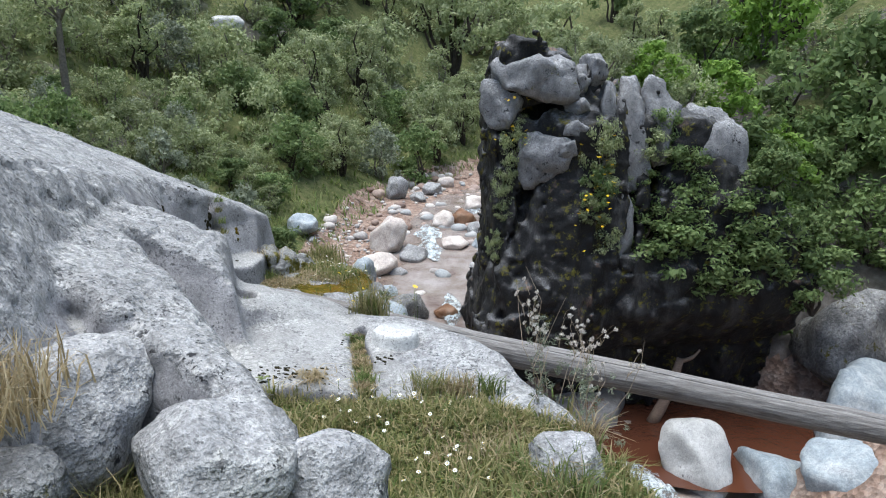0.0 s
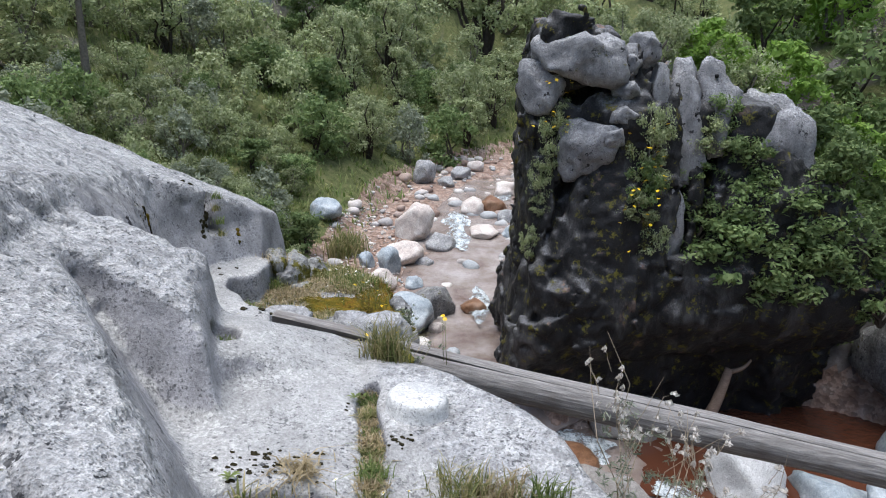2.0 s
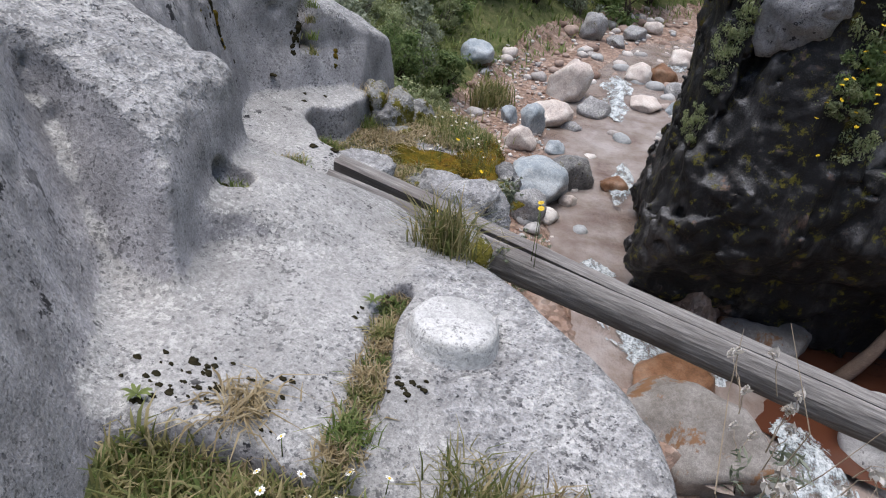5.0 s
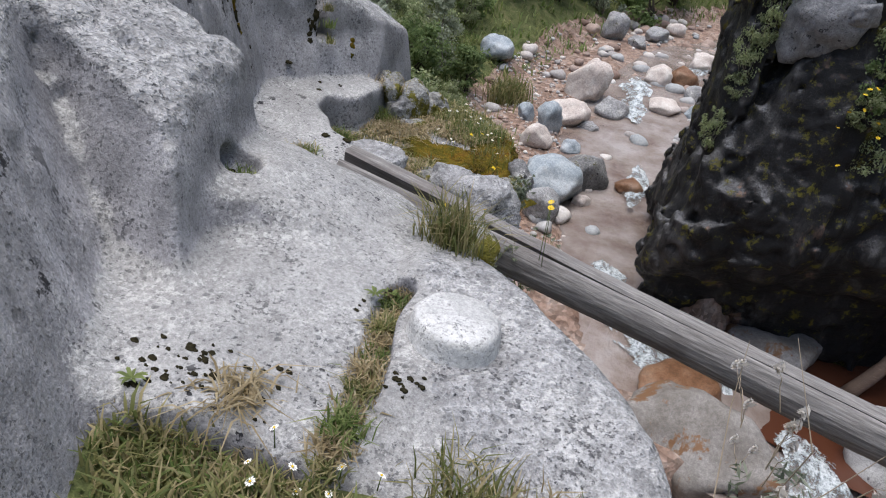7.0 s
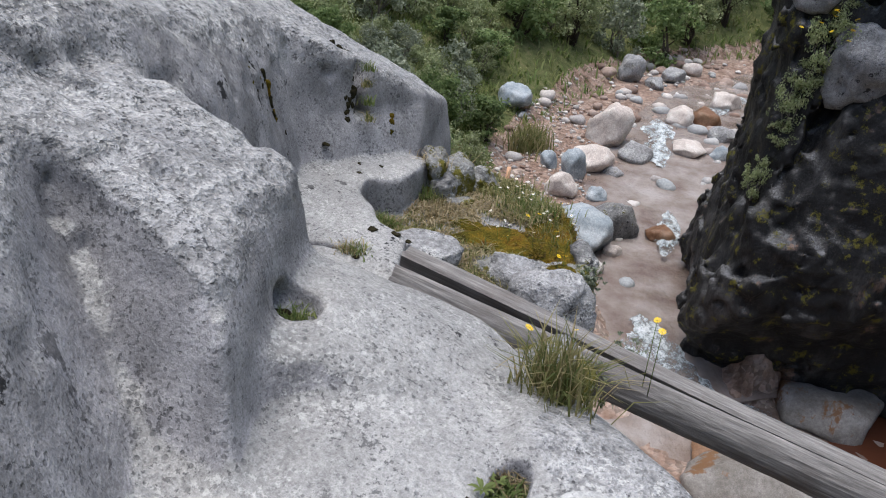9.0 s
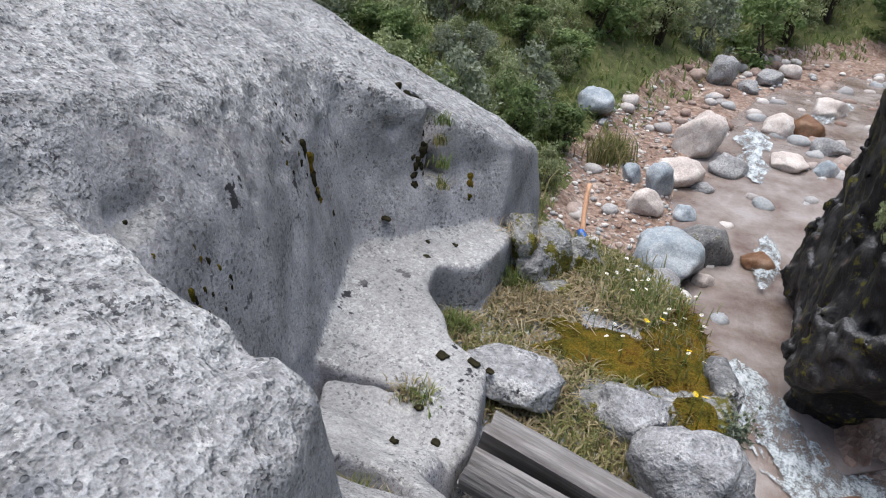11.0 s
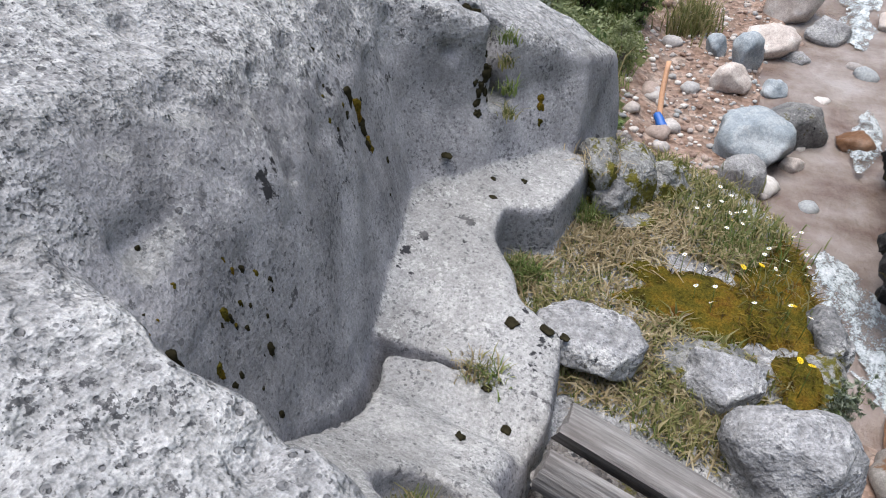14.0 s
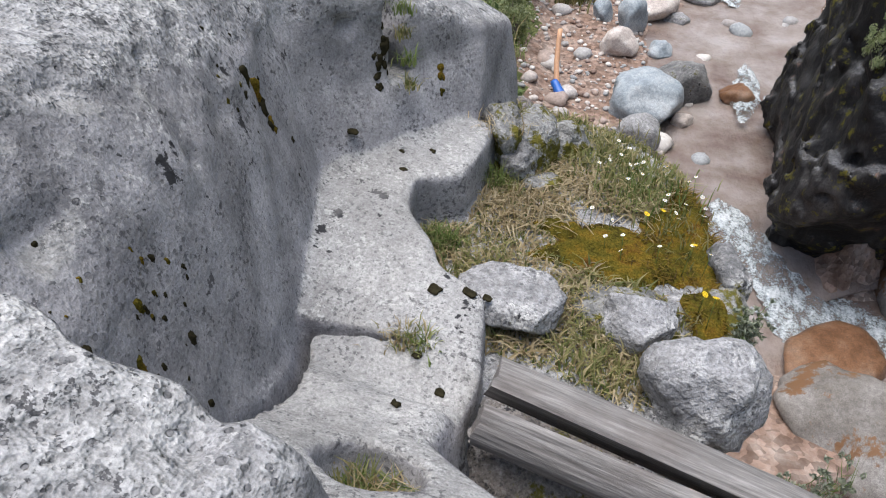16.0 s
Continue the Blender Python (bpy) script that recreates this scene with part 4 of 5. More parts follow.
# pale pole with a blue end, driftwood
def rod(name, a, b, r0, r1, mat, sides=10, bend=0.0, rings=9):
    a, b = Vector(a), Vector(b)
    bm = bmesh.new()
    d = (b - a).normalized()
    s = d.cross(Vector((0.3, 0.5, 0.81))).normalized()
    u = d.cross(s)
    loops = []
    for i in range(rings):
        t = i / (rings - 1)
        c = a.lerp(b, t) + u * bend * math.sin(math.pi * t) + s * 0.02 * bend * math.sin(9 * t)
        r = r0 + (r1 - r0) * t
        loops.append([bm.verts.new(c + (s * math.cos(k * 2 * math.pi / sides) + u * math.sin(k * 2 * math.pi / sides)) * r * (1 + 0.12 * noise.noise((k, t * 6, r0 * 90)))) for k in range(sides)])
    for p, q in zip(loops, loops[1:]):
        for k in range(sides):
            bm.faces.new((p[k], p[(k + 1) % sides], q[(k + 1) % sides], q[k]))
    bm.faces.new(loops[0][::-1])
    bm.faces.new(loops[-1])
    me = bpy.data.meshes.new(name)
    bm.to_mesh(me)
    bm.free()
    me.polygons.foreach_set("use_smooth", np.ones(len(me.polygons), bool))
    me.materials.append(mat)
    return me


POLE = plain("pale_peeled_wood", (0.62, 0.36, 0.22), 0.6, 0.3, 0.2)
BLUE = plain("blue_plastic", (0.02, 0.12, 0.45), 0.4, 0.5, 0.1)
pole = new("pole")
pole.matrix_basis = pose(-4.14, 20.6, -5.85)
tagged(pole, "pale peeled wooden pole with a blue end standing on gravel", "pole")
part("shaft", rod("shaft", (0, 0, 0), (-0.27, 0.85, 1.30), 0.075, 0.06, POLE, bend=0.05), pole)
part("blue_end", rod("blue_end", (0.12, -0.14, 0.02), (-0.14, 0.14, 0.24), 0.13, 0.10, BLUE), pole, "blue plastic end")
drift = new("driftwood")
drift.matrix_basis = pose(6.2, 16.6, -7.2)
tagged(drift, "bare brown driftwood trunk leaning from the pool on the crag", "driftwood")
part("stem", rod("stem", (-0.5, 0.0, 0.0), (0.25, 0.3, 1.75), 0.17, 0.10, DRIFT, bend=0.12), drift)
part("branch", rod("branch", (0.22, 0.28, 1.68), (0.75, 0.3, 2.0), 0.07, 0.03, DRIFT, bend=0.08), drift)


# ---- plants ----
def leaf_cloud(name, centres, radii, per, size, mat, seed, droop=0.3, narrow=0.45):
    """Many small leaves in uneven clumps: one folded quad each."""
    r = np.random.default_rng(seed)
    n = len(centres) * per
    c, q = np.repeat(np.asarray(centres), per, 0), np.repeat(np.asarray(radii), per)
    d = r.normal(size=(n, 3))
    d /= np.linalg.norm(d, axis=1)[:, None]
    p = c + d * (q * r.random(n) ** 0.45)[:, None] * [1, 1, 0.8]
    out = d + r.normal(size=(n, 3)) * 0.6 + [0, 0, 0.35]
    along = np.cross(out, r.normal(size=(n, 3)))
    along[:, 2] -= droop * np.abs(along[:, 2])
    along /= np.linalg.norm(along, axis=1)[:, None] + 1e-9
    across = np.cross(out, along)
    across /= np.linalg.norm(across, axis=1)[:, None] + 1e-9
    s = (size * r.uniform(0.6, 1.4, n))[:, None]
    v = np.stack([p - along * s, p + across * s * narrow, p + along * s, p - across * s * narrow], 1).reshape(-1, 3)
    return mesh_from(name, v, np.arange(n * 4).reshape(-1, 4), mat, smooth=False)


def branches(name, base, tips, r0, mat, seed):
    """Tapered stems from the base to the tips, joined into one mesh."""
    r = random.Random(seed)
    bm = bmesh.new()
    for t in tips:
        a, b = Vector(base), Vector(t)
        k = (b - a).length * 0.12
        path = [a.lerp(b, i / 4) + Vector((r.uniform(-k, k), r.uniform(-k, k), k * 0.8)) * math.sin(math.pi * i / 4) for i in range(5)]
        loops = []
        for i, p in enumerate(path):
            rad = r0 * (1 - 0.8 * i / 4)
            loops.append([bm.verts.new(p + Vector((rad * math.cos(1.257 * j), rad * math.sin(1.257 * j), 0))) for j in range(5)])
        for p, q in zip(loops, loops[1:]):
            for j in range(5):
                bm.faces.new((p[j], p[(j + 1) % 5], q[(j + 1) % 5], q[j]))
    me = bpy.data.meshes.new(name)
    bm.to_mesh(me)
    bm.free()
    me.materials.append(mat)
    return me


def shrub(seed, leaf, bark, clumps=34, per=75, size=0.055, tall=1.0, label="", category="shrub", name="shrub", bare=0.0):
    """A bush about one metre in radius, or a small tree when bare leaves its trunk free."""
    r = np.random.default_rng(seed)
    c, q = [], []
    for _ in range(clumps):
        a, u = r.uniform(0, 6.283), r.random() ** 0.6
        h = bare + (1.55 * tall - bare) * r.random() ** 0.8
        wide = 0.85 * math.sin(math.pi * min(0.97, max(0.12, 0.18 + 0.72 * (h - bare) / (1.55 * tall - bare)))) ** 0.7
        c.append((u * wide * math.cos(a) * r.uniform(0.8, 1.25), u * wide * math.sin(a), h))
        q.append(r.uniform(0.16, 0.36))
    thing = new(name)
    tagged(thing, label, category)
    tips = [c[k] for k in r.choice(len(c), 9, replace=False)]
    part("stem", branches("stem", (0, 0, -0.2), tips, 0.045 if not bare else 0.07, bark, seed), thing)
    part("foliage", leaf_cloud("foliage", c, q, per, size, leaf, seed), thing)
    return thing


P_OLIVE = [shrub(500 + k, LEAF_OLIVE, BARK, label="olive-green bushy shrub on the gorge slope") for k in range(3)]
P_DARK = [shrub(510 + k, LEAF_DARK, DARK_BARK, size=0.065, label="dark green leafy bush on the gorge slope") for k in range(2)]
P_SILVER = [shrub(520, LEAF_SILVER, BARK, size=0.06, per=60, label="silvery grey-green shrub on the gorge slope")]
P_BRIGHT = [shrub(530, LEAF_BRIGHT, BARK, size=0.075, label="bright green broad-leaved bush behind the crag")]
P_TREE = [shrub(540 + k, LEAF_OLIVE, DARK_BARK, clumps=40, tall=1.5, bare=0.55, label="small open tree with olive foliage on the slope", category="tree", name="tree") for k in range(2)]
used = set()


def plant(proto, x, y, s, z=None, h=1.0, turn=None, group="shrubs on the gorge slopes"):
    z = float(land(x, y)) if z is None else z
    m = pose(x, y, z - 0.08 * s, 0, 0, RNG.uniform(0, 360) if turn is None else turn) @ Matrix.Diagonal((s, s, s * h, 1))
    if proto.name not in used:
        used.add(proto.name)
        proto.matrix_basis = m
        ob = proto
    else:
        ob = copy_thing(proto, m)
        ob.matrix_basis = m
    return tagged(ob, group=group)


# slopes: low shrubs near the stream, taller and denser higher up
spots = []


def scatter(count, xr, yr, sr, protos, keep, gap):
    tries = 0
    while count and tries < 6000:
        tries += 1
        x, y = RNG.uniform(*xr), RNG.uniform(*yr)
        s = RNG.uniform(*sr)
        if not keep(x, y) or any((x - a) ** 2 + (y - b) ** 2 < (gap * (s + c)) ** 2 for a, b, c in spots):
            continue
        spots.append((x, y, s))
        plant(protos[RNG.integers(len(protos))], x, y, s, h=RNG.uniform(0.75, 1.25))
        count -= 1


def outside(x, y):
    d, lev, half, side = to_river(np.array(x), np.array(y))
    return float(np.minimum(d - half, 4 * pool(np.array(x), np.array(y))))


plant(P_DARK[0], -6.3, 25.2, 1.05)
plant(P_OLIVE[0], -6.0, 22.3, 0.8)
plant(P_DARK[1], -7.4, 23.4, 1.1)
plant(P_DARK[0], -4.7, 17.6, 0.75)
plant(P_OLIVE[1], -3.9, 14.2, 0.7)
plant(P_OLIVE[2], -5.2, 15.2, 0.8)
stone("slope_rock", -16.2, 52.4, float(land(-16.2, 52.4)) + 0.35, (3.0, 1.8, 1.8), LIME, 140, "pale bare rock standing among slope shrubs", 20, 25, cuts=9)
spots += [(-16.2, 52.0, 2.6), (-15.6, 49.6, 2.6), (-6.3, 25.2, 1.05), (-6.0, 22.3, 0.8), (-7.4, 23.4, 1.1)]
scatter(85, (-24, -4), (15, 34), (0.7, 1.35), P_OLIVE * 2 + P_DARK + P_SILVER * 2, lambda x, y: 4.2 < outside(x, y) < 15 and x < -5.5 - 0.12 * (y - 15), 0.5)
scatter(105, (-34, 6), (30, 56), (1.2, 2.4), P_OLIVE * 2 + P_DARK + P_SILVER + P_TREE * 2, lambda x, y: outside(x, y) > 3.0, 0.45)
scatter(75, (-50, 30), (44, 80), (2.2, 4.2), P_OLIVE * 2 + P_DARK + P_TREE * 3, lambda x, y: outside(x, y) > 5, 0.5)
scatter(50, (8, 32), (18, 46), (1.3, 2.8), P_DARK * 2 + P_BRIGHT * 2 + P_OLIVE + P_TREE, lambda x, y: outside(x, y) > 3.0 and not (x < 11 and y < 23.5), 0.5)
scatter(26, (-40, -18), (14, 40), (1.6, 3.0), P_OLIVE + P_DARK + P_TREE * 2, lambda x, y: outside(x, y) > 12, 0.55)


# bushes on the crag
def crag_face(x, z):
    near = (np.abs(cv[:, 0] - x) < 0.2) & (np.abs(cv[:, 2] - z) < 0.2)
    return float(cv[near, 1].min()) if near.any() else 17.0


def crag_top(x, y):
    near = (np.abs(cv[:, 0] - x) < 0.2) & (np.abs(cv[:, 1] - y) < 0.2)
    return float(cv[near, 2].max()) if near.any() else 0.0


for x, z, s, kind in ((5.7, -2.9, 1.25, 0), (6.9, -3.1, 1.2, 1), (8.0, -3.2, 1.15, 0), (6.2, -1.6, 1.0, 1), (7.5, -1.9, 1.1, 0), (5.1, -1.9, 0.8, 1), (8.8, -2.6, 1.2, 1), (9.6, -3.6, 1.2, 0), (4.95, -0.6, 0.55, 0)):
    plant(P_DARK[kind], x, crag_face(x, z + 0.4) + 0.25, s, z=z - 0.2, h=0.85, group="bushes on the crag")
for x, z, s in ((3.75, -0.6, 0.5), (3.6, -1.4, 0.5), (3.85, 0.3, 0.45), (1.9, 0.6, 0.40), (1.6, -0.4, 0.38), (5.3, 0.0, 0.6), (1.5, -1.4, 0.3)):
    plant(P_OLIVE[1], x, crag_face(x, z + 0.2) + 0.15, s, z=z - 0.1, h=0.9, group="bushes on the crag")
for x, y, s, p in ((4.4, 18.6, 1.0, P_OLIVE[2]), (5.6, 18.8, 0.9, P_BRIGHT[0]), (6.6, 18.4, 0.8, P_OLIVE[0]), (7.6, 19.0, 1.3, P_BRIGHT[0]), (8.4, 18.2, 1.2, P_DARK[0]), (3.6, 20.2, 0.8, P_OLIVE[1]), (9.4, 19.5, 1.6, P_BRIGHT[0]), (6.2, 21, 1.5, P_OLIVE[2])):
    plant(p, x, y, s, z=crag_top(x, y) - 0.1, group="bushes on the crag")
for x, y, s in ((10.0, 19.2, 1.2), (10.9, 20.2, 1.5), (12.8, 19.3, 1.5), (13.9, 18.2, 1.4), (12.0, 21.0, 1.6), (11.2, 20.9, 1.5), (14.6, 17.0, 1.5), (14.5, 20.0, 2.0), (12.0, 22.5, 2.0)):
    plant(P_DARK[1], x, y, s, group="bushes beside the pool")


# blocks that make up the crag's top, and its pale patches
DRY_STONE = rock_material("dry_grey_crag_stone", (0.17, 0.17, 0.175), (0.27, 0.27, 0.277), (0.38, 0.38, 0.385), 0.6, own=True, steep=(0.21, 0.21, 0.217), moss=0.12)
for n, (x, y, z, size, tilt, turn) in enumerate((
        (2.25, 16.75, 1.95, (2.1, 1.9, 1.1), 6, 8), (1.45, 16.8, 1.25, (0.8, 1.2, 1.2), 0, 30), (3.28, 16.6, 1.85, (0.52, 0.8, 0.75), 5, 5), (3.72, 16.8, 2.1, (0.6, 0.8, 0.8), 0, 20),
        (3.22, 16.3, 1.22, (0.5, 0.7, 0.55), 0, 40), (3.10, 16.1, 0.72, (0.55, 0.6, 0.5), 8, 10), (2.95, 15.95, 0.25, (0.55, 0.5, 0.5), 0, 25),
        (2.45, 16.25, -0.05, (1.2, 0.8, 1.3), 14, -8), (4.05, 16.65, 0.75, (0.6, 0.8, 2.2), -8, 6), (4.75, 16.9, 0.55, (0.8, 0.9, 2.9), -8, 3), (5.45, 17.2, 0.85, (1.0, 1.0, 2.1), -8, 15),
        (7.0, 17.5, 0.1, (1.7, 1.3, 2.2), -14, 10), (4.45, 16.5, -1.5, (0.65, 0.6, 2.6), -6, 0))):
    part("block", stone_mesh("block", size, DRY_STONE, 900 + n, cuts=14, rough=0.17, boxy=6, reach0=0.80), crag, "grey cracked block" if n == 0 else "", at=pose(x, y, z, tilt, 0, turn))
for x, z, s, h in ((3.75, 0.1, 0.5, 1.6), (3.7, -1.1, 0.55, 1.5), (3.95, -2.0, 0.5, 1.2), (1.75, 0.2, 0.42, 1.5), (1.5, -0.9, 0.35, 1.7), (1.3, -2.2, 0.3, 1.6), (5.5, 0.5, 0.55, 1.2), (6.1, -0.6, 0.8, 1.0), (8.3, -1.0, 1.0, 1.0)):
    plant(P_OLIVE[0] if s < 0.53 else P_DARK[0], x, crag_face(x, z + 0.3) + 0.12, s, z=z - 0.3, h=h, group="bushes on the crag")


# lone pale trunk on the slope, and the dark trunk behind the crag
def tall_tree(x, y, h, mat, leaf, seed, label):
    z = float(land(x, y))
    t = new("tree")
    t.matrix_basis = pose(x, y, z)
    tagged(t, label, "tree")
    part("trunk", rod("trunk", (0, 0, -0.3), (0.1, 0.1, h), 0.17, 0.07, mat, bend=0.1), t)
    r = np.random.default_rng(seed)
    tips = [(r.uniform(-1.6, 1.6), r.uniform(-1.6, 1.6), h * r.uniform(0.55, 1.05)) for _ in range(14)]
    part("stem", branches("stem", (0.05, 0.05, h * 0.55), tips, 0.05, mat, seed), t)
    c = np.array(tips * 3) + r.normal(size=(42, 3)) * 0.45
    part("crown", leaf_cloud("crown", c, r.uniform(0.25, 0.55, 42), 60, 0.075, leaf, seed), t)


tall_tree(-15.8, 28.7, 6.0, BARK, LEAF_OLIVE, 610, "slender tree with a bare pale trunk on the slope")
tall_tree(15.0, 23.5, 7.5, DARK_BARK, LEAF_DARK, 611, "dark-trunked tree on the slope behind the crag")
tall_tree(11.5, 27.0, 7.0, DARK_BARK, LEAF_BRIGHT, 612, "bright green tree on the slope behind the crag")


# ---- grass, moss, flowers ----
def blades(name, x, y, z, length, mat, seed, width=0.006, lean=0.5, label="", category="grass"):
    r = np.random.default_rng(seed)
    n = len(x)
    a = r.uniform(0, 6.283, n)
    L = length * r.uniform(0.5, 1.3, n)
    bend = lean * r.uniform(0.2, 1.4, n)
    base = np.stack([x, y, z - 0.01], 1)
    out = np.stack([np.cos(a), np.sin(a), 0 * a], 1)
    side = np.stack([-np.sin(a), np.cos(a), 0 * a], 1) * (width * r.uniform(0.6, 1.4, n))[:, None]
    mid = base + out * (0.35 * bend * L)[:, None] + np.array([0, 0, 1]) * (0.6 * L)[:, None]
    tip = base + out * (bend * L)[:, None] + np.array([0, 0, 1]) * (L * (1 - 0.3 * bend))[:, None]
    v = np.stack([base - side, base + side, mid + 0.8 * side, mid - 0.8 * side, tip + 0.1 * side, tip - 0.1 * side], 1).reshape(-1, 3)
    i = np.arange(n)[:, None] * 6
    f = np.concatenate([i + [0, 1, 2, 3], i + [3, 2, 4, 5]])
    return mesh_from(name, v, f, mat, smooth=False)


def lawn(name, count, xr, yr, mat, seed, length, keep, label, **kw):
    r = np.random.default_rng(seed)
    x, y = r.uniform(*xr, count * 3), r.uniform(*yr, count * 3)
    k = keep(x, y)
    x, y = x[k][:count], y[k][:count]
    z = heights(x, y)
    ln = length * (0.7 + 0.6 * (noise3(x, y, 0 * x, 0.35, seed) > 0.1))
    tagged(new(name, blades(name, x, y, z, ln, mat, seed, **kw)), label, "grass", kind="stuff")


def on_terrace(x, y):
    b = np.interp(y, BRINK[:, 0], BRINK[:, 1])
    rock = outcrop_field(x, y, land(x, y)) > 0.03
    return rock & (x < b + 0.3)


lawn("grass", 24000, (-2.2, 1.9), (0.6, 4.75), GRASS, 700, 0.092, on_terrace, "short mixed green and dry grass on the terrace", lean=0.8)
lawn("grass", 11000, (-2.2, 1.9), (0.6, 4.75), GRASS_GREEN, 701, 0.06, on_terrace, "short green grass on the terrace", lean=0.9)
lawn("grass", 2600, (0.3, 2.0), (1.2, 5.0), GRASS, 702, 0.24, lambda x, y: on_terrace(x, y) & (x > 0.9 - 0.05 * y) & (noise3(x, y, 0 * x, 0.5, 3) > 0), "tall pale grass at the gorge's edge", lean=0.6)


lawn("grass_edge", 3600, (-1.25, 0.6), (3.6, 4.3), GRASS, 707, 0.075, lambda x, y: on_terrace(x, y) & (noise3(x, y, 0 * x, 0.3, 12) > -0.3), "longer grass along the foot of the bench", lean=0.7)


def on_moss(x, y):
    cushions = ((-1.45, 8.38, 0.42, 0.20), (-1.12, 8.72, 0.22, 0.38), (-0.92, 8.15, 0.12, 0.34), (-1.02, 9.0, 0.26, 0.30))
    return np.any([((x - a) / w) ** 2 + ((y - b) / d) ** 2 < 1 for a, b, w, d in cushions], axis=0)


def on_ledge(x, y):
    t = heights(x, y)
    return (t > -1.25) & (t < -0.86) & (x > -2.75) & ~((x > -1.85) & (x > -1.55 - 0.6 * (y - 8.2)) & (y > 8.12) & (y < 8.7) & (noise3(x, y, 0 * x, 0.25, 8) > -0.5)) & ~((x > -1.15) & (noise3(x, y, 0 * x, 0.25, 9) > -0.4)) & ~(on_moss(x, y) & (noise3(x, y, 0 * x, 0.12, 10) > -0.45))


lawn("ledge_grass", 7500, (-2.7, -0.8), (7.35, 9.9), GRASS, 703, 0.07, on_ledge, "dry and green grass on the rock ledge", lean=0.9)
lawn("ledge_straw", 3800, (-2.6, -1.2), (7.4, 9.2), STRAW, 704, 0.06, on_ledge, "flattened dry straw on the rock ledge", lean=2.2)
lawn("bank_grass", 26000, (-16, -3.2), (10.5, 30), GRASS_GREEN, 705, 0.24, lambda x, y: (noise3(x, y, 0 * x, 1.6, 6) > -0.5) & (to_river(x, y)[0] - to_river(x, y)[2] > 3.3), "long green grass on the stream's bank", width=0.012, lean=1.1)
lawn("bank_undergrowth", 9000, (-30, 4), (28, 56), GRASS_GREEN, 706, 0.45, lambda x, y: (to_river(x, y)[0] - to_river(x, y)[2] > 2.2), "green undergrowth between shrubs", width=0.035, lean=1.1)


def tussock(x, y, n, spread, length, mat, seed, label, name="grass_tussock", width=0.004, lean=0.7, z=None):
    r = np.random.default_rng(seed)
    px, py = r.normal(0, spread, n), r.normal(0, spread, n)
    zz = height(x, y) if z is None else z
    t = new(name, blades(name, px, py, 0 * px, length, mat, seed, width=width, lean=lean))
    t.matrix_basis = pose(x, y, zz)
    return tagged(t, label, "grass", kind="stuff")


tussock(-0.64, 5.66, 330, 0.075, 0.27, GRASS, 720, "tall green and dry grass tuft beside the log")
tussock(-0.08, 4.22, 260, 0.09, 0.15, GRASS, 721, "green and dry grass tuft before the disc")
tussock(0.12, 4.20, 200, 0.07, 0.13, STRAW, 722, "dry grass tuft at the bench's edge")
tussock(0.30, 4.16, 120, 0.05, 0.14, GRASS_GREEN, 723, "green grass tuft at the bench's edge")
tussock(-1.05, 4.00, 300, 0.10, 0.12, GRASS, 724, "dry matted grass tuft in the bench's corner")
tussock(-0.75, 4.02, 200, 0.10, 0.08, STRAW, 725, "low dry grass along the bench's foot")
tussock(-1.72, 5.40, 190, 0.05, 0.10, GRASS_GREEN, 726, "green grass growing in a rock pocket", z=-0.27)
tussock(-2.25, 7.02, 90, 0.05, 0.07, GRASS, 727, "small grass tuft in a rock crack")
tussock(-2.52, 8.02, 110, 0.06, 0.11, GRASS_GREEN, 728, "green grass tuft below the shelf's edge", z=-0.98)
tussock(-1.45, 2.45, 260, 0.12, 0.26, GRASS, 729, "tall green and dry grass between boulders")
tussock(-1.75, 2.45, 200, 0.12, 0.22, STRAW, 730, "tall dry grass between boulders")
tussock(-1.22, 1.98, 160, 0.07, 0.26, GRASS_GREEN, 731, "bright green grass tuft beside a boulder", width=0.008)
tussock(-1.32, 2.25, 260, 0.10, 0.24, GRASS, 733, "tall yellowing grass tuft between boulders")
tussock(-1.62, 2.2, 240, 0.10, 0.24, STRAW, 734, "tall yellowing grass tuft between boulders")
tussock(-1.75, 1.85, 200, 0.10, 0.20, GRASS, 732, "dry grass tuft beside a dark boulder")
for k in range(15):
    yy = 4.12 + 0.095 * k
    tussock(-0.62 - 0.18 * (yy - 4.7), yy, 110 + 40 * (k % 3), 0.026 + 0.006 * (k % 4), 0.055 + 0.012 * (k % 3), (GRASS, STRAW, GRASS_GREEN, STRAW)[k % 4], 740 + k, "low green plants filling a crack in bedrock", name="crack_plant", z=-0.45, lean=1.0)
for k, (x, y, n, s, l) in enumerate(((-1.45, 9.0, 240, 0.16, 0.14), (-1.75, 9.4, 240, 0.18, 0.10), (-1.2, 8.7, 160, 0.12, 0.12), (-2.35, 8.75, 130, 0.06, 0.18), (-1.5, 7.55, 140, 0.12, 0.10), (-1.3, 7.62, 120, 0.10, 0.10))):
    tussock(x, y, n, s, l, GRASS if k % 3 else GRASS_GREEN, 760 + k, "tall thin grass on the rock ledge")
for k, (x, y) in enumerate(((-4.9, 26.3), (-5.0, 27.1), (-5.9, 19.6), (-6.4, 21.0))):
    tussock(x, y, 260, 0.35, 0.8, GRASS, 780 + k, "large grass clump on the stream's bank", width=0.02)


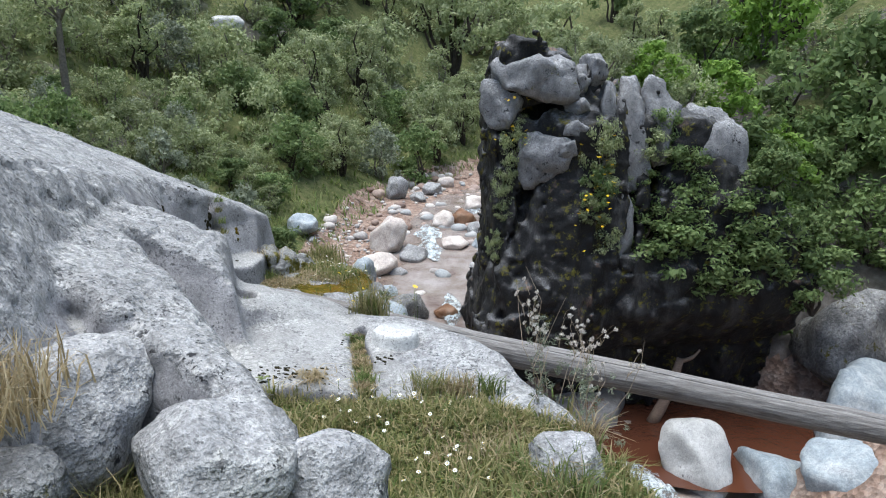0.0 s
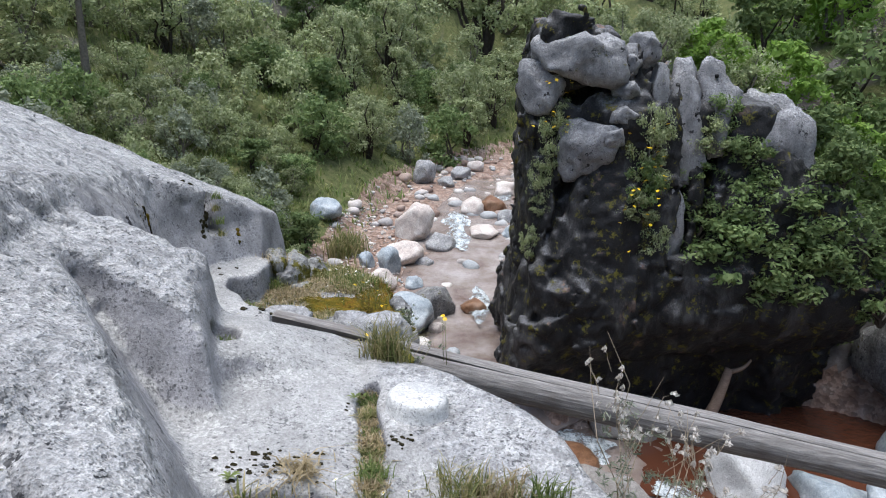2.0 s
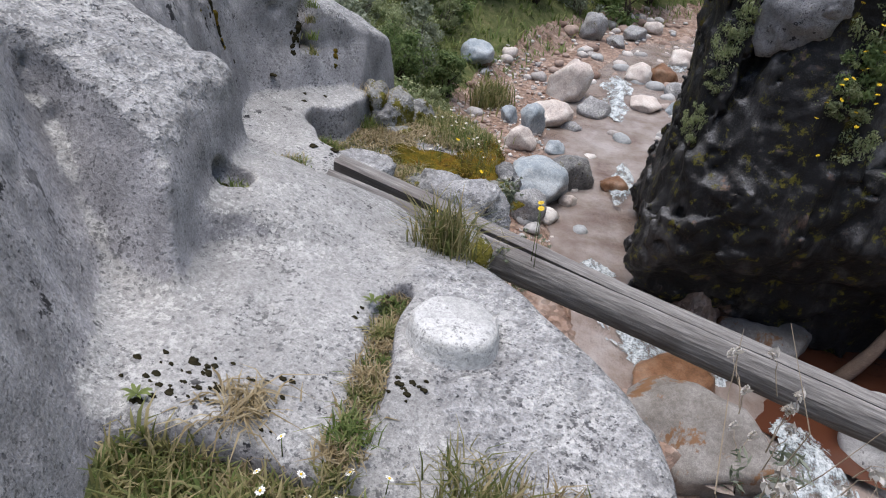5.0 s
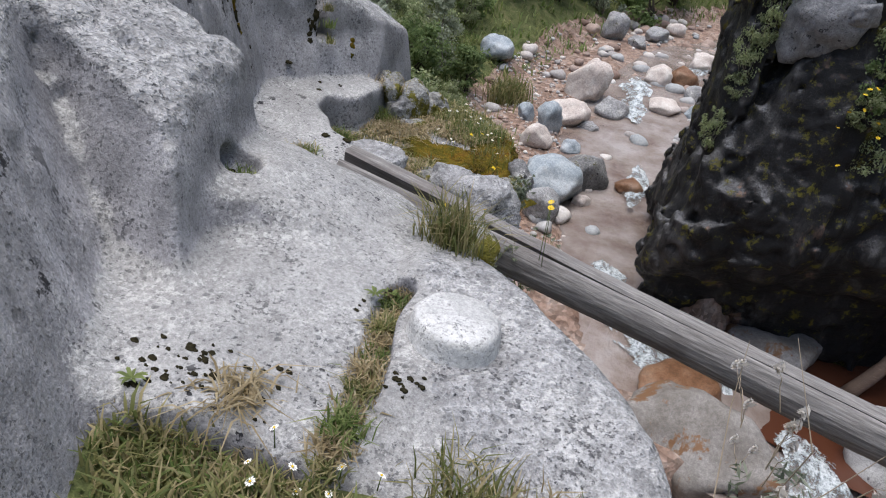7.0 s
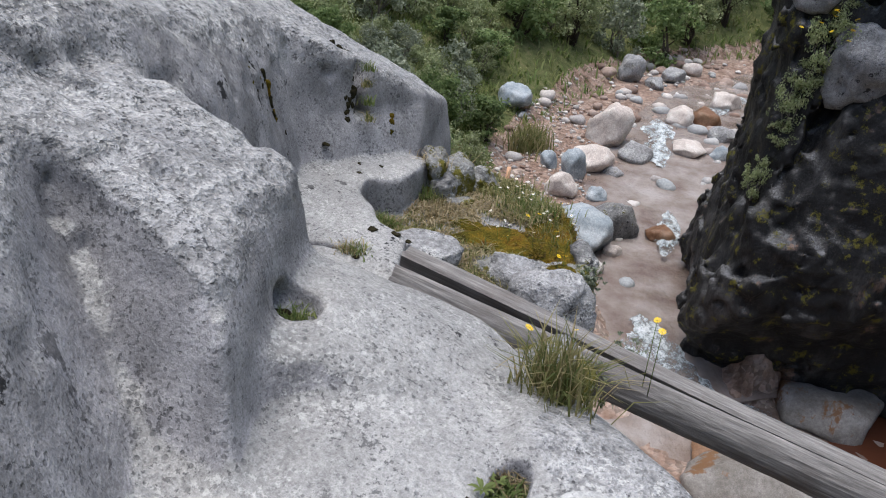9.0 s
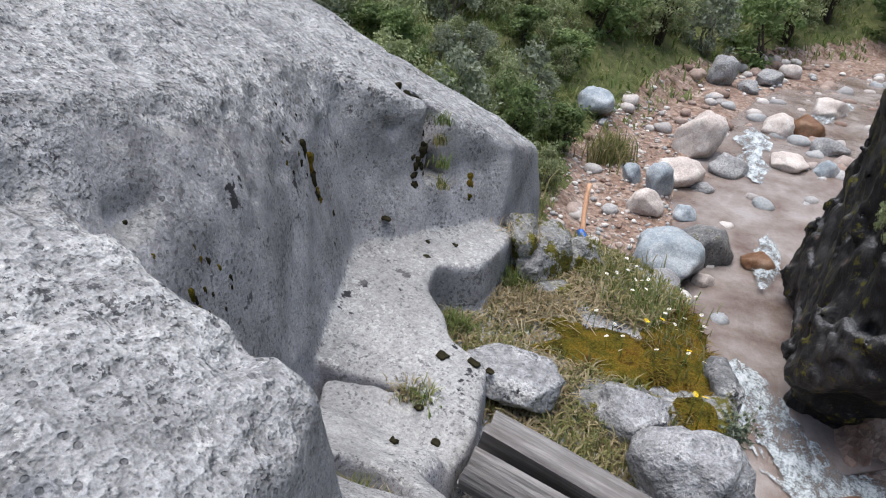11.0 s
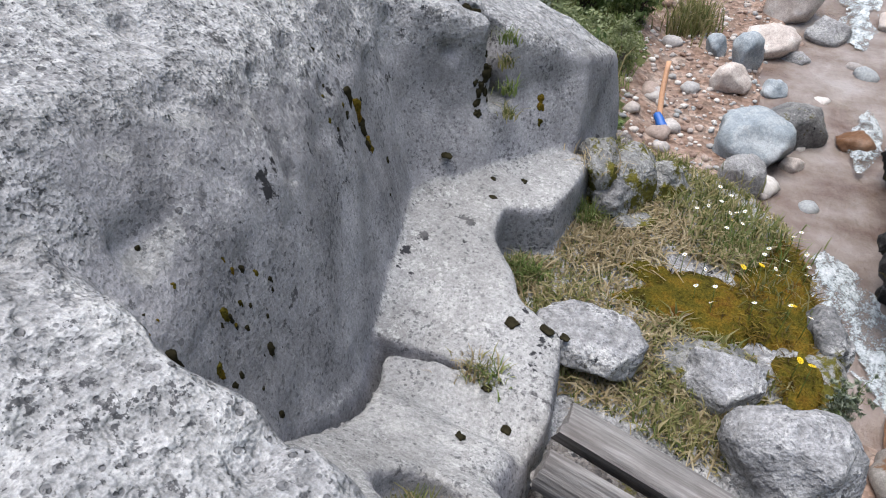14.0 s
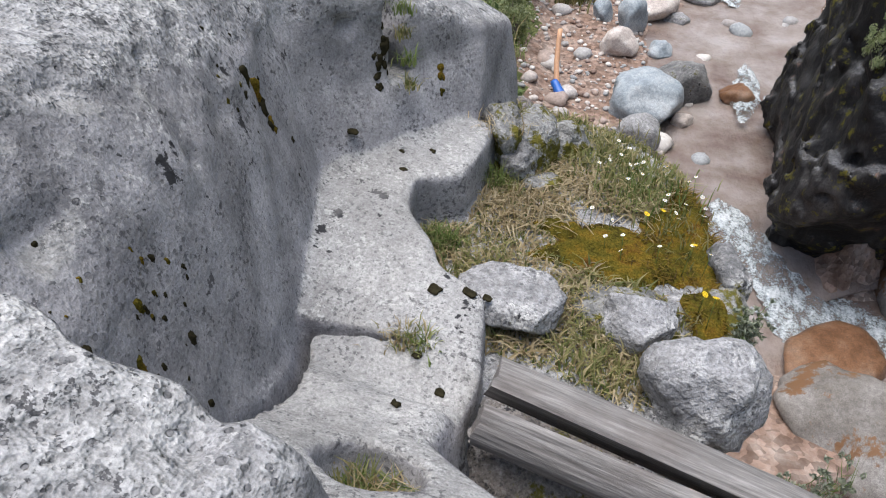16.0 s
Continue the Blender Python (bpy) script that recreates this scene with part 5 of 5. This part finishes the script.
# clumps over the terrace, hollows and notch
clump = random.Random(41)
for k in range(46):
    x, y = clump.uniform(-0.75, 1.15), clump.uniform(1.9, 3.95)
    if on_terrace(np.array([x]), np.array([y]))[0] and (x > -0.1 or clump.random() < 0.4):
        tussock(x, y, 60 + int(70 * clump.random()), clump.uniform(0.04, 0.10), clump.uniform(0.09, 0.19) * (1.25 if x > 0.5 else 0.8), (GRASS, STRAW, GRASS, GRASS_GREEN)[k % 4], 1300 + k, "mixed dry and green grass clump on the terrace", lean=1.0)
for k, (x, y, n, q, l, m) in enumerate(((-2.04, 6.20, 260, 0.065, 0.15, GRASS_GREEN), (-1.98, 6.17, 170, 0.06, 0.13, STRAW), (-2.10, 6.16, 170, 0.05, 0.13, GRASS), (-2.50, 7.98, 90, 0.05, 0.12, GRASS), (-2.45, 8.06, 90, 0.05, 0.14, GRASS_GREEN), (-2.54, 7.86, 60, 0.04, 0.10, STRAW),
        (-2.30, 7.02, 70, 0.05, 0.05, STRAW), (-2.2, 7.04, 60, 0.04, 0.05, GRASS_GREEN), (-2.42, 8.95, 120, 0.07, 0.13, STRAW), (-2.28, 8.75, 90, 0.05, 0.12, GRASS), (-2.2, 8.6, 120, 0.10, 0.10, STRAW))):
    tussock(x, y, n, q, l, m, 1400 + k, "small dry and green grass tuft in a rock hollow", lean=0.9)


# moss cushions on the ledge
def moss(x, y, w, d, turn, seed, label="golden-brown moss cushion on the rock ledge"):
    r = np.random.default_rng(seed)
    n, k = 40, 18
    a = np.linspace(0, 2 * np.pi, n, endpoint=False)
    edge = 1 + 0.35 * noise3(np.cos(a) * 2, np.sin(a) * 2, 0 * a + seed, 1.0, 5) + 0.2 * noise3(np.cos(a) * 6, np.sin(a) * 6, 0 * a + seed, 1.0, 6)
    rr = np.linspace(0.02, 1, k)[:, None] * edge
    c, s = math.cos(radians(turn)), math.sin(radians(turn))
    lx, ly = w * rr * np.cos(a), d * rr * np.sin(a)
    X, Y = x + c * lx - s * ly, y + s * lx + c * ly
    thick = (1 - np.linspace(0.02, 1, k)[:, None] ** 4) * 0.04
    Z = heights(X, Y)
    Z = np.clip(Z, height(x, y) - 0.45, height(x, y) + 0.07) + thick + 0.018 * fbm(X, Y, 0 * X, 0.07, 2, seed)
    v = np.stack([X, Y, Z], -1).reshape(-1, 3)
    i = np.arange(n * k).reshape(k, n)
    f = np.stack([i[:-1], i[1:], np.roll(i, -1, 1)[1:], np.roll(i, -1, 1)[:-1]], -1).reshape(-1, 4)
    tagged(new("moss_cushion", mesh_from("moss_cushion", v, f, MOSS)), label, "moss")


moss(-1.45, 8.38, 0.46, 0.22, 8, 800)
moss(-1.12, 8.72, 0.24, 0.42, 10, 801)
moss(-0.92, 8.15, 0.13, 0.38, 5, 802)
moss(-1.02, 9.0, 0.28, 0.32, 0, 805)
moss(-1.85, 8.45, 0.15, 0.08, 0, 803)
moss(-2.35, 9.05, 0.10, 0.20, 0, 804)


lawn("moss_shoots", 5200, (-2.0, -0.75), (7.7, 9.2), MOSS_BLADE, 708, 0.05, on_moss, "short golden-brown moss shoots on the ledge", width=0.005, lean=1.2)


# leaf rosettes among the daisies
def rosette(x, y, r0, seed):
    r = random.Random(seed)
    t = new("rosette")
    t.matrix_basis = pose(x, y, height(x, y) + 0.015)
    tagged(t, "low green leaf rosette at the foot of the bench", "plant", "leaf rosettes")
    for k in range(9):
        a, L = k * 2.4 + r.uniform(-0.2, 0.2), r0 * r.uniform(0.7, 1.15)
        w = 0.16 * L
        v = [(u * L, q * w * math.sin(math.pi * min(0.97, u * 0.9 + 0.08)), 0.35 * L * math.sin(2.2 * u) + 0.04 * L * abs(q)) for u in (0.05, 0.35, 0.7, 1.0) for q in (-1, 0, 1)]
        f = [(3 * i + j, 3 * i + j + 1, 3 * i + j + 4, 3 * i + j + 3) for i in range(3) for j in range(2)]
        part("leaf", mesh_from("leaf", v, f, GRASS_GREEN), t, at=pose(0, 0, 0, 0, 0, math.degrees(a)))


for k, (x, y, q) in enumerate(((-0.46, 4.02, 0.07), (-0.40, 3.95, 0.06), (-0.05, 4.03, 0.07), (0.02, 3.94, 0.06), (-0.6, 3.9, 0.05), (-1.2, 4.1, 0.06), (-0.76, 5.0, 0.05), (-0.73, 5.1, 0.05))):
    rosette(x, y, 0.9 * q, 1200 + k)


# small dark moss tufts on the carved faces
WALL_MOSS = [(-3.01, 7.30, 0.19, 0.10), (-3.02, 7.43, 0.09, 0.12), (-3.01, 7.48, -0.05, 0.12), (-3.03, 7.67, -0.23, 0.08), (-2.67, 6.14, 0.11, 0.07), (-2.62, 6.09, -0.06, 0.06), (-2.65, 6.26, -0.11, 0.05),
             (-2.61, 5.91, 0.16, 0.10), (-2.64, 5.87, 0.34, 0.06), (-3.09, 7.38, 0.48, 0.08), (-2.63, 6.04, 0.06, 0.05), (-3.06, 7.52, 0.16, 0.08)]
spread = random.Random(31)
BENCH_BLOTS = [(cx + spread.gauss(0, sx), cy + spread.gauss(0, sy), spread.uniform(0.008, 0.032)) for cx, cy, sx, sy, n in ((-1.12, 4.30, 0.09, 0.05, 26), (-1.17, 4.16, 0.08, 0.04, 12), (-0.88, 4.38, 0.04, 0.05, 8), (-0.41, 4.55, 0.05, 0.03, 11), (-0.75, 4.95, 0.05, 0.12, 6), (-0.95, 4.20, 0.10, 0.03, 8)) for _ in range(n)]
FLOOR_MOSS = [(-3.10, 8.20, 0.09), (-2.79, 8.20, 0.07), (-2.70, 8.45, 0.06), (-2.26, 7.36, 0.10), (-2.19, 6.97, 0.06), (-2.03, 6.84, 0.07), (-2.14, 6.63, 0.05), (-2.1, 7.42, 0.09), (-2.03, 7.49, 0.07), (-2.86, 8.35, 0.05)]
def moss_tuft(x, y, z, size, mat, seed, label):
    me = stone_mesh("moss_tuft", size, mat, seed, detail=3, cuts=3, rough=0.35)
    ob = new("moss_tuft", me)
    ob.matrix_basis = pose(x, y, z, 0, 0, -15)
    tagged(ob, label, "moss", "moss tufts on the rock")


def wall_x(y, z):
    """Where the upright rock face stands at that height."""
    near = (np.abs(ov[:, 1] - y) < 0.04) & (np.abs(ov[:, 2] - z) < 0.04) & (ov[:, 0] < -2.2)
    return float(np.median(ov[near, 0])) if near.any() else -3.0


for n, (x, y, z, h) in enumerate(WALL_MOSS):
    moss_tuft(wall_x(y, z), y, z, (0.022, 0.3 * h, 0.6 * h), MOSS_OR_SHADE, 850 + n, "brown moss tuft on the upright rock face")
crumbs = random.Random(77)
for n in range(110):
    _, y, z, h = WALL_MOSS[n % len(WALL_MOSS)]
    y, z, h = y + crumbs.gauss(0, 0.13), z + crumbs.gauss(0, 0.15), crumbs.uniform(0.012, 0.045)
    if z > -0.45:
        moss_tuft(wall_x(y, z), y, z, (0.012, 0.6 * h, h), MOSS_OR_SHADE if n % 4 else MOSS, 1000 + n, "small dark moss spot on the upright rock face")
for n in range(34):
    u = n / 33
    y, z = (8.50 + 0.22 * u + crumbs.gauss(0, 0.035), -0.30 + 0.62 * u) if n % 3 else (8.95 + crumbs.gauss(0, 0.09), -0.42 + 0.45 * u)
    h = crumbs.uniform(0.04, 0.10)
    moss_tuft(wall_x(y, z), y, z, (0.04, 0.7 * h, h), MOSS_OR_SHADE if n % 3 else MOSS, 1130 + n, "dark brown moss lining a cleft of the block")
for n, (y, z, h) in enumerate(((7.36, 0.24, 0.16), (7.42, 0.14, 0.20), (7.47, 0.05, 0.16), (7.50, -0.06, 0.14), (5.88, 0.20, 0.12), (6.12, 0.13, 0.10), (6.25, -0.12, 0.09), (6.02, 0.02, 0.08))):
    moss_tuft(wall_x(y, z), y, z, (0.03, 0.38 * h, 0.8 * h), MOSS if n % 2 else MOSS_OR_SHADE, 1170 + n, "olive-brown moss tuft on the upright rock face")
for n, (x, y, w) in enumerate(FLOOR_MOSS):
    moss_tuft(x, y, height(x, y), (0.8 * w, 0.6 * w, 0.022), MOSS_OR_SHADE, 870 + n, "small black moss cushion on the rock shelf")
# dark patch added to deepen the shade inside the pocket
moss_tuft(-1.73, 5.42, -0.25, (0.20, 0.16, 0.05), MOSS_OR_SHADE, 949, "dark patch standing in for shade in a rock pocket")
for n, (x, y, w) in enumerate(BENCH_BLOTS):
    moss_tuft(x, y, height(x, y), (1.2 * w, 0.7 * w, 0.012), MOSS_OR_SHADE, 950 + n, "thin black lichen crust on the bench")
for n, (x, y, z) in enumerate(((-2.93, 8.56, -0.25), (-2.96, 8.60, -0.12), (-3.0, 8.64, 0.02), (-3.02, 8.68, 0.15))):
    tussock(x + 0.06, y - 0.04, 50, 0.03, 0.09, GRASS_GREEN if n % 2 else GRASS, 890 + n, "grass growing in a mossy rock gully", name="gully_plant", z=z)
tussock(-0.90, 4.24, 150, 0.06, 0.06, STRAW, 895, "matted dry straw in a hollow of the bench", name="straw", lean=2.6)


# flowers
def flower_mesh(petals, radius, mat):
    bm = bmesh.new()
    for k in range(petals):
        a = 2 * math.pi * k / petals
        w = math.pi / petals * 0.85
        p = [bm.verts.new((r_ * math.cos(a + da), r_ * math.sin(a + da), z_)) for r_, da, z_ in ((0.15 * radius, 0, 0), (0.8 * radius, -w, 0.10 * radius), (radius, 0, 0.05 * radius), (0.8 * radius, w, 0.10 * radius))]
        bm.faces.new(p)
    me = bpy.data.meshes.new("petals")
    bm.to_mesh(me)
    bm.free()
    me.materials.append(mat)
    return me


STEM = plain("green_stem", (0.09, 0.13, 0.03), 0.7, 0.2)
stem_me = rod("stem", (0, 0, 0), (0, 0, 1), 0.0025, 0.0018, STEM, sides=5, rings=4)
bm = bmesh.new()
bmesh.ops.create_icosphere(bm, subdivisions=1, radius=1)
eye_me = bpy.data.meshes.new("flower_eye")
bm.to_mesh(eye_me)
bm.free()
eye_me.materials.append(YELLOW)
WHITE_ME, YELLOW_ME = flower_mesh(9, 0.015, PETAL), flower_mesh(11, 0.017, YELLOW)


def flower(x, y, z, h, white=True, scale=1.0, group=""):
    t = new("flower")
    t.matrix_basis = pose(x, y, z, RNG.uniform(-12, 12), RNG.uniform(-12, 12), RNG.uniform(0, 360))
    tagged(t, "small white daisy on a thin green stem" if white else "small yellow flower on a thin green stem", "flower", group)
    part("stem", stem_me, t, at=Matrix.Diagonal((1, 1, h, 1)))
    part("petals", WHITE_ME if white else YELLOW_ME, t, at=Matrix.Translation((0, 0, h)) @ pose(0, 0, 0, RNG.uniform(-30, 30), RNG.uniform(-30, 30)) @ Matrix.Diagonal((scale, scale, scale, 1)))
    part("eye", eye_me, t, at=Matrix.Translation((0, 0, h + 0.002)) @ Matrix.Diagonal((0.004 * scale, 0.004 * scale, 0.003 * scale, 1)))


for x, y, z in zip(RNG.uniform(-0.85, 0.25, 70), RNG.uniform(2.9, 4.3, 70), range(70)):
    if on_terrace(np.array([x]), np.array([y]))[0]:
        flower(x, y, height(x, y), RNG.uniform(0.05, 0.11), True, 0.9, "daisies on the terrace")
for x, y in ((-0.70, 4.14), (-0.62, 4.10), (-0.48, 4.16), (-0.36, 4.18), (-0.30, 4.10), (-0.55, 4.02), (-0.66, 3.98), (-0.2, 4.05)):
    flower(x, y, height(x, y), RNG.uniform(0.06, 0.10), True, 1.15, "daisies on the terrace")
for x, y in zip(RNG.uniform(-1.75, -0.95, 34), RNG.uniform(8.2, 9.3, 34)):
    flower(x, y, height(x, y), RNG.uniform(0.10, 0.2), True, 1.0, "daisies on the ledge")
for x, y, h in ((-1.35, 8.55, 0.2), (-1.28, 8.62, 0.22), (-1.12, 8.3, 0.24), (-1.0, 8.05, 0.2), (-0.95, 7.95, 0.25), (-1.7, 7.75, 0.12), (-0.25, 6.35, 0.42), (-0.28, 6.42, 0.38)):
    flower(x, y, height(x, y) if y > 7 else -0.75, h, False, 1.2, "yellow flowers beside the log")


for n in range(44):
    strip = n % 3
    x, z = ((3.75 + RNG.normal(0, 0.22), RNG.uniform(-2.2, 1.0)), (1.8 + RNG.normal(0, 0.2), RNG.uniform(0.2, 1.4)), (3.6 + RNG.normal(0, 0.3), RNG.uniform(-1.6, 0.2)))[strip]
    flower(x, crag_face(x, z) - 0.30, z, 0.12, False, 2.4, "yellow flowers on the crag")


flower(-0.86, 6.30, -0.95, 0.50, False, 1.5, "yellow flowers beside the log")
flower(-0.66, 6.36, -0.95, 0.46, False, 0.7, "yellow flowers beside the log")


# dry branching weed at the brink
def weed(x, y, z, h, seed, leafy, label, mat, tipmat, stems=7, fuzz=0.012):
    r = random.Random(seed)
    t = new("weed")
    t.matrix_basis = pose(x, y, z)
    tagged(t, label, "weed")
    tips = []
    for _ in range(stems):
        tips.append((r.uniform(-0.3, 0.3) * h, r.uniform(-0.3, 0.3) * h, h * r.uniform(0.6, 1.0)))
    for k, p in enumerate(tips):
        part("stem", branches("stem", (0, 0, -0.02), [p], 0.004, mat, seed + k), t)
        for _ in range(5):
            q, w = r.uniform(0.75, 1.0), [r.uniform(-0.05, 0.05) for _ in range(3)]
            head = tuple(a * q + b for a, b in zip(p, w))
            part("side_stem", branches("side_stem", tuple(a * (q - 0.12) for a in p), [head], 0.002, mat, seed + k), t)
            part("seed_head", leaf_cloud("seed_head", [head], [fuzz * 1.3], 16, fuzz, tipmat, seed + k), t)
    if leafy:
        c = [tuple(a * r.uniform(0.1, 0.8) for a in p) for p in tips for _ in range(10)]
        part("leaves", leaf_cloud("leaves", c, [0.03] * len(c), 12, 0.018, LEAF_SILVER, seed + 1, narrow=0.2), t)


DRY = plain("dry_stem", (0.33, 0.27, 0.2), 0.8, 0.1, 0.2)
SEED = leaf_material("pale_seed_heads", (0.40, 0.36, 0.31), (0.52, 0.49, 0.45), (0.66, 0.63, 0.6))
weed(0.72, 4.15, -0.72, 1.2, 820, True, "tall dry branching weed with pale seed heads", DRY, SEED)
weed(0.95, 3.95, -0.85, 1.0, 821, True, "dry branching weed with silvery leaves", DRY, SEED)
weed(-0.45, 7.15, -1.45, 0.62, 822, True, "silvery-leaved weed below the log", STEM, LEAF_SILVER)
weed(-0.55, 6.75, -1.3, 0.5, 823, True, "silvery-leaved weed beside the log", STEM, LEAF_SILVER)
weed(-0.75, 8.0, -1.2, 0.35, 824, True, "silvery weed on the ledge's edge", STEM, LEAF_SILVER)
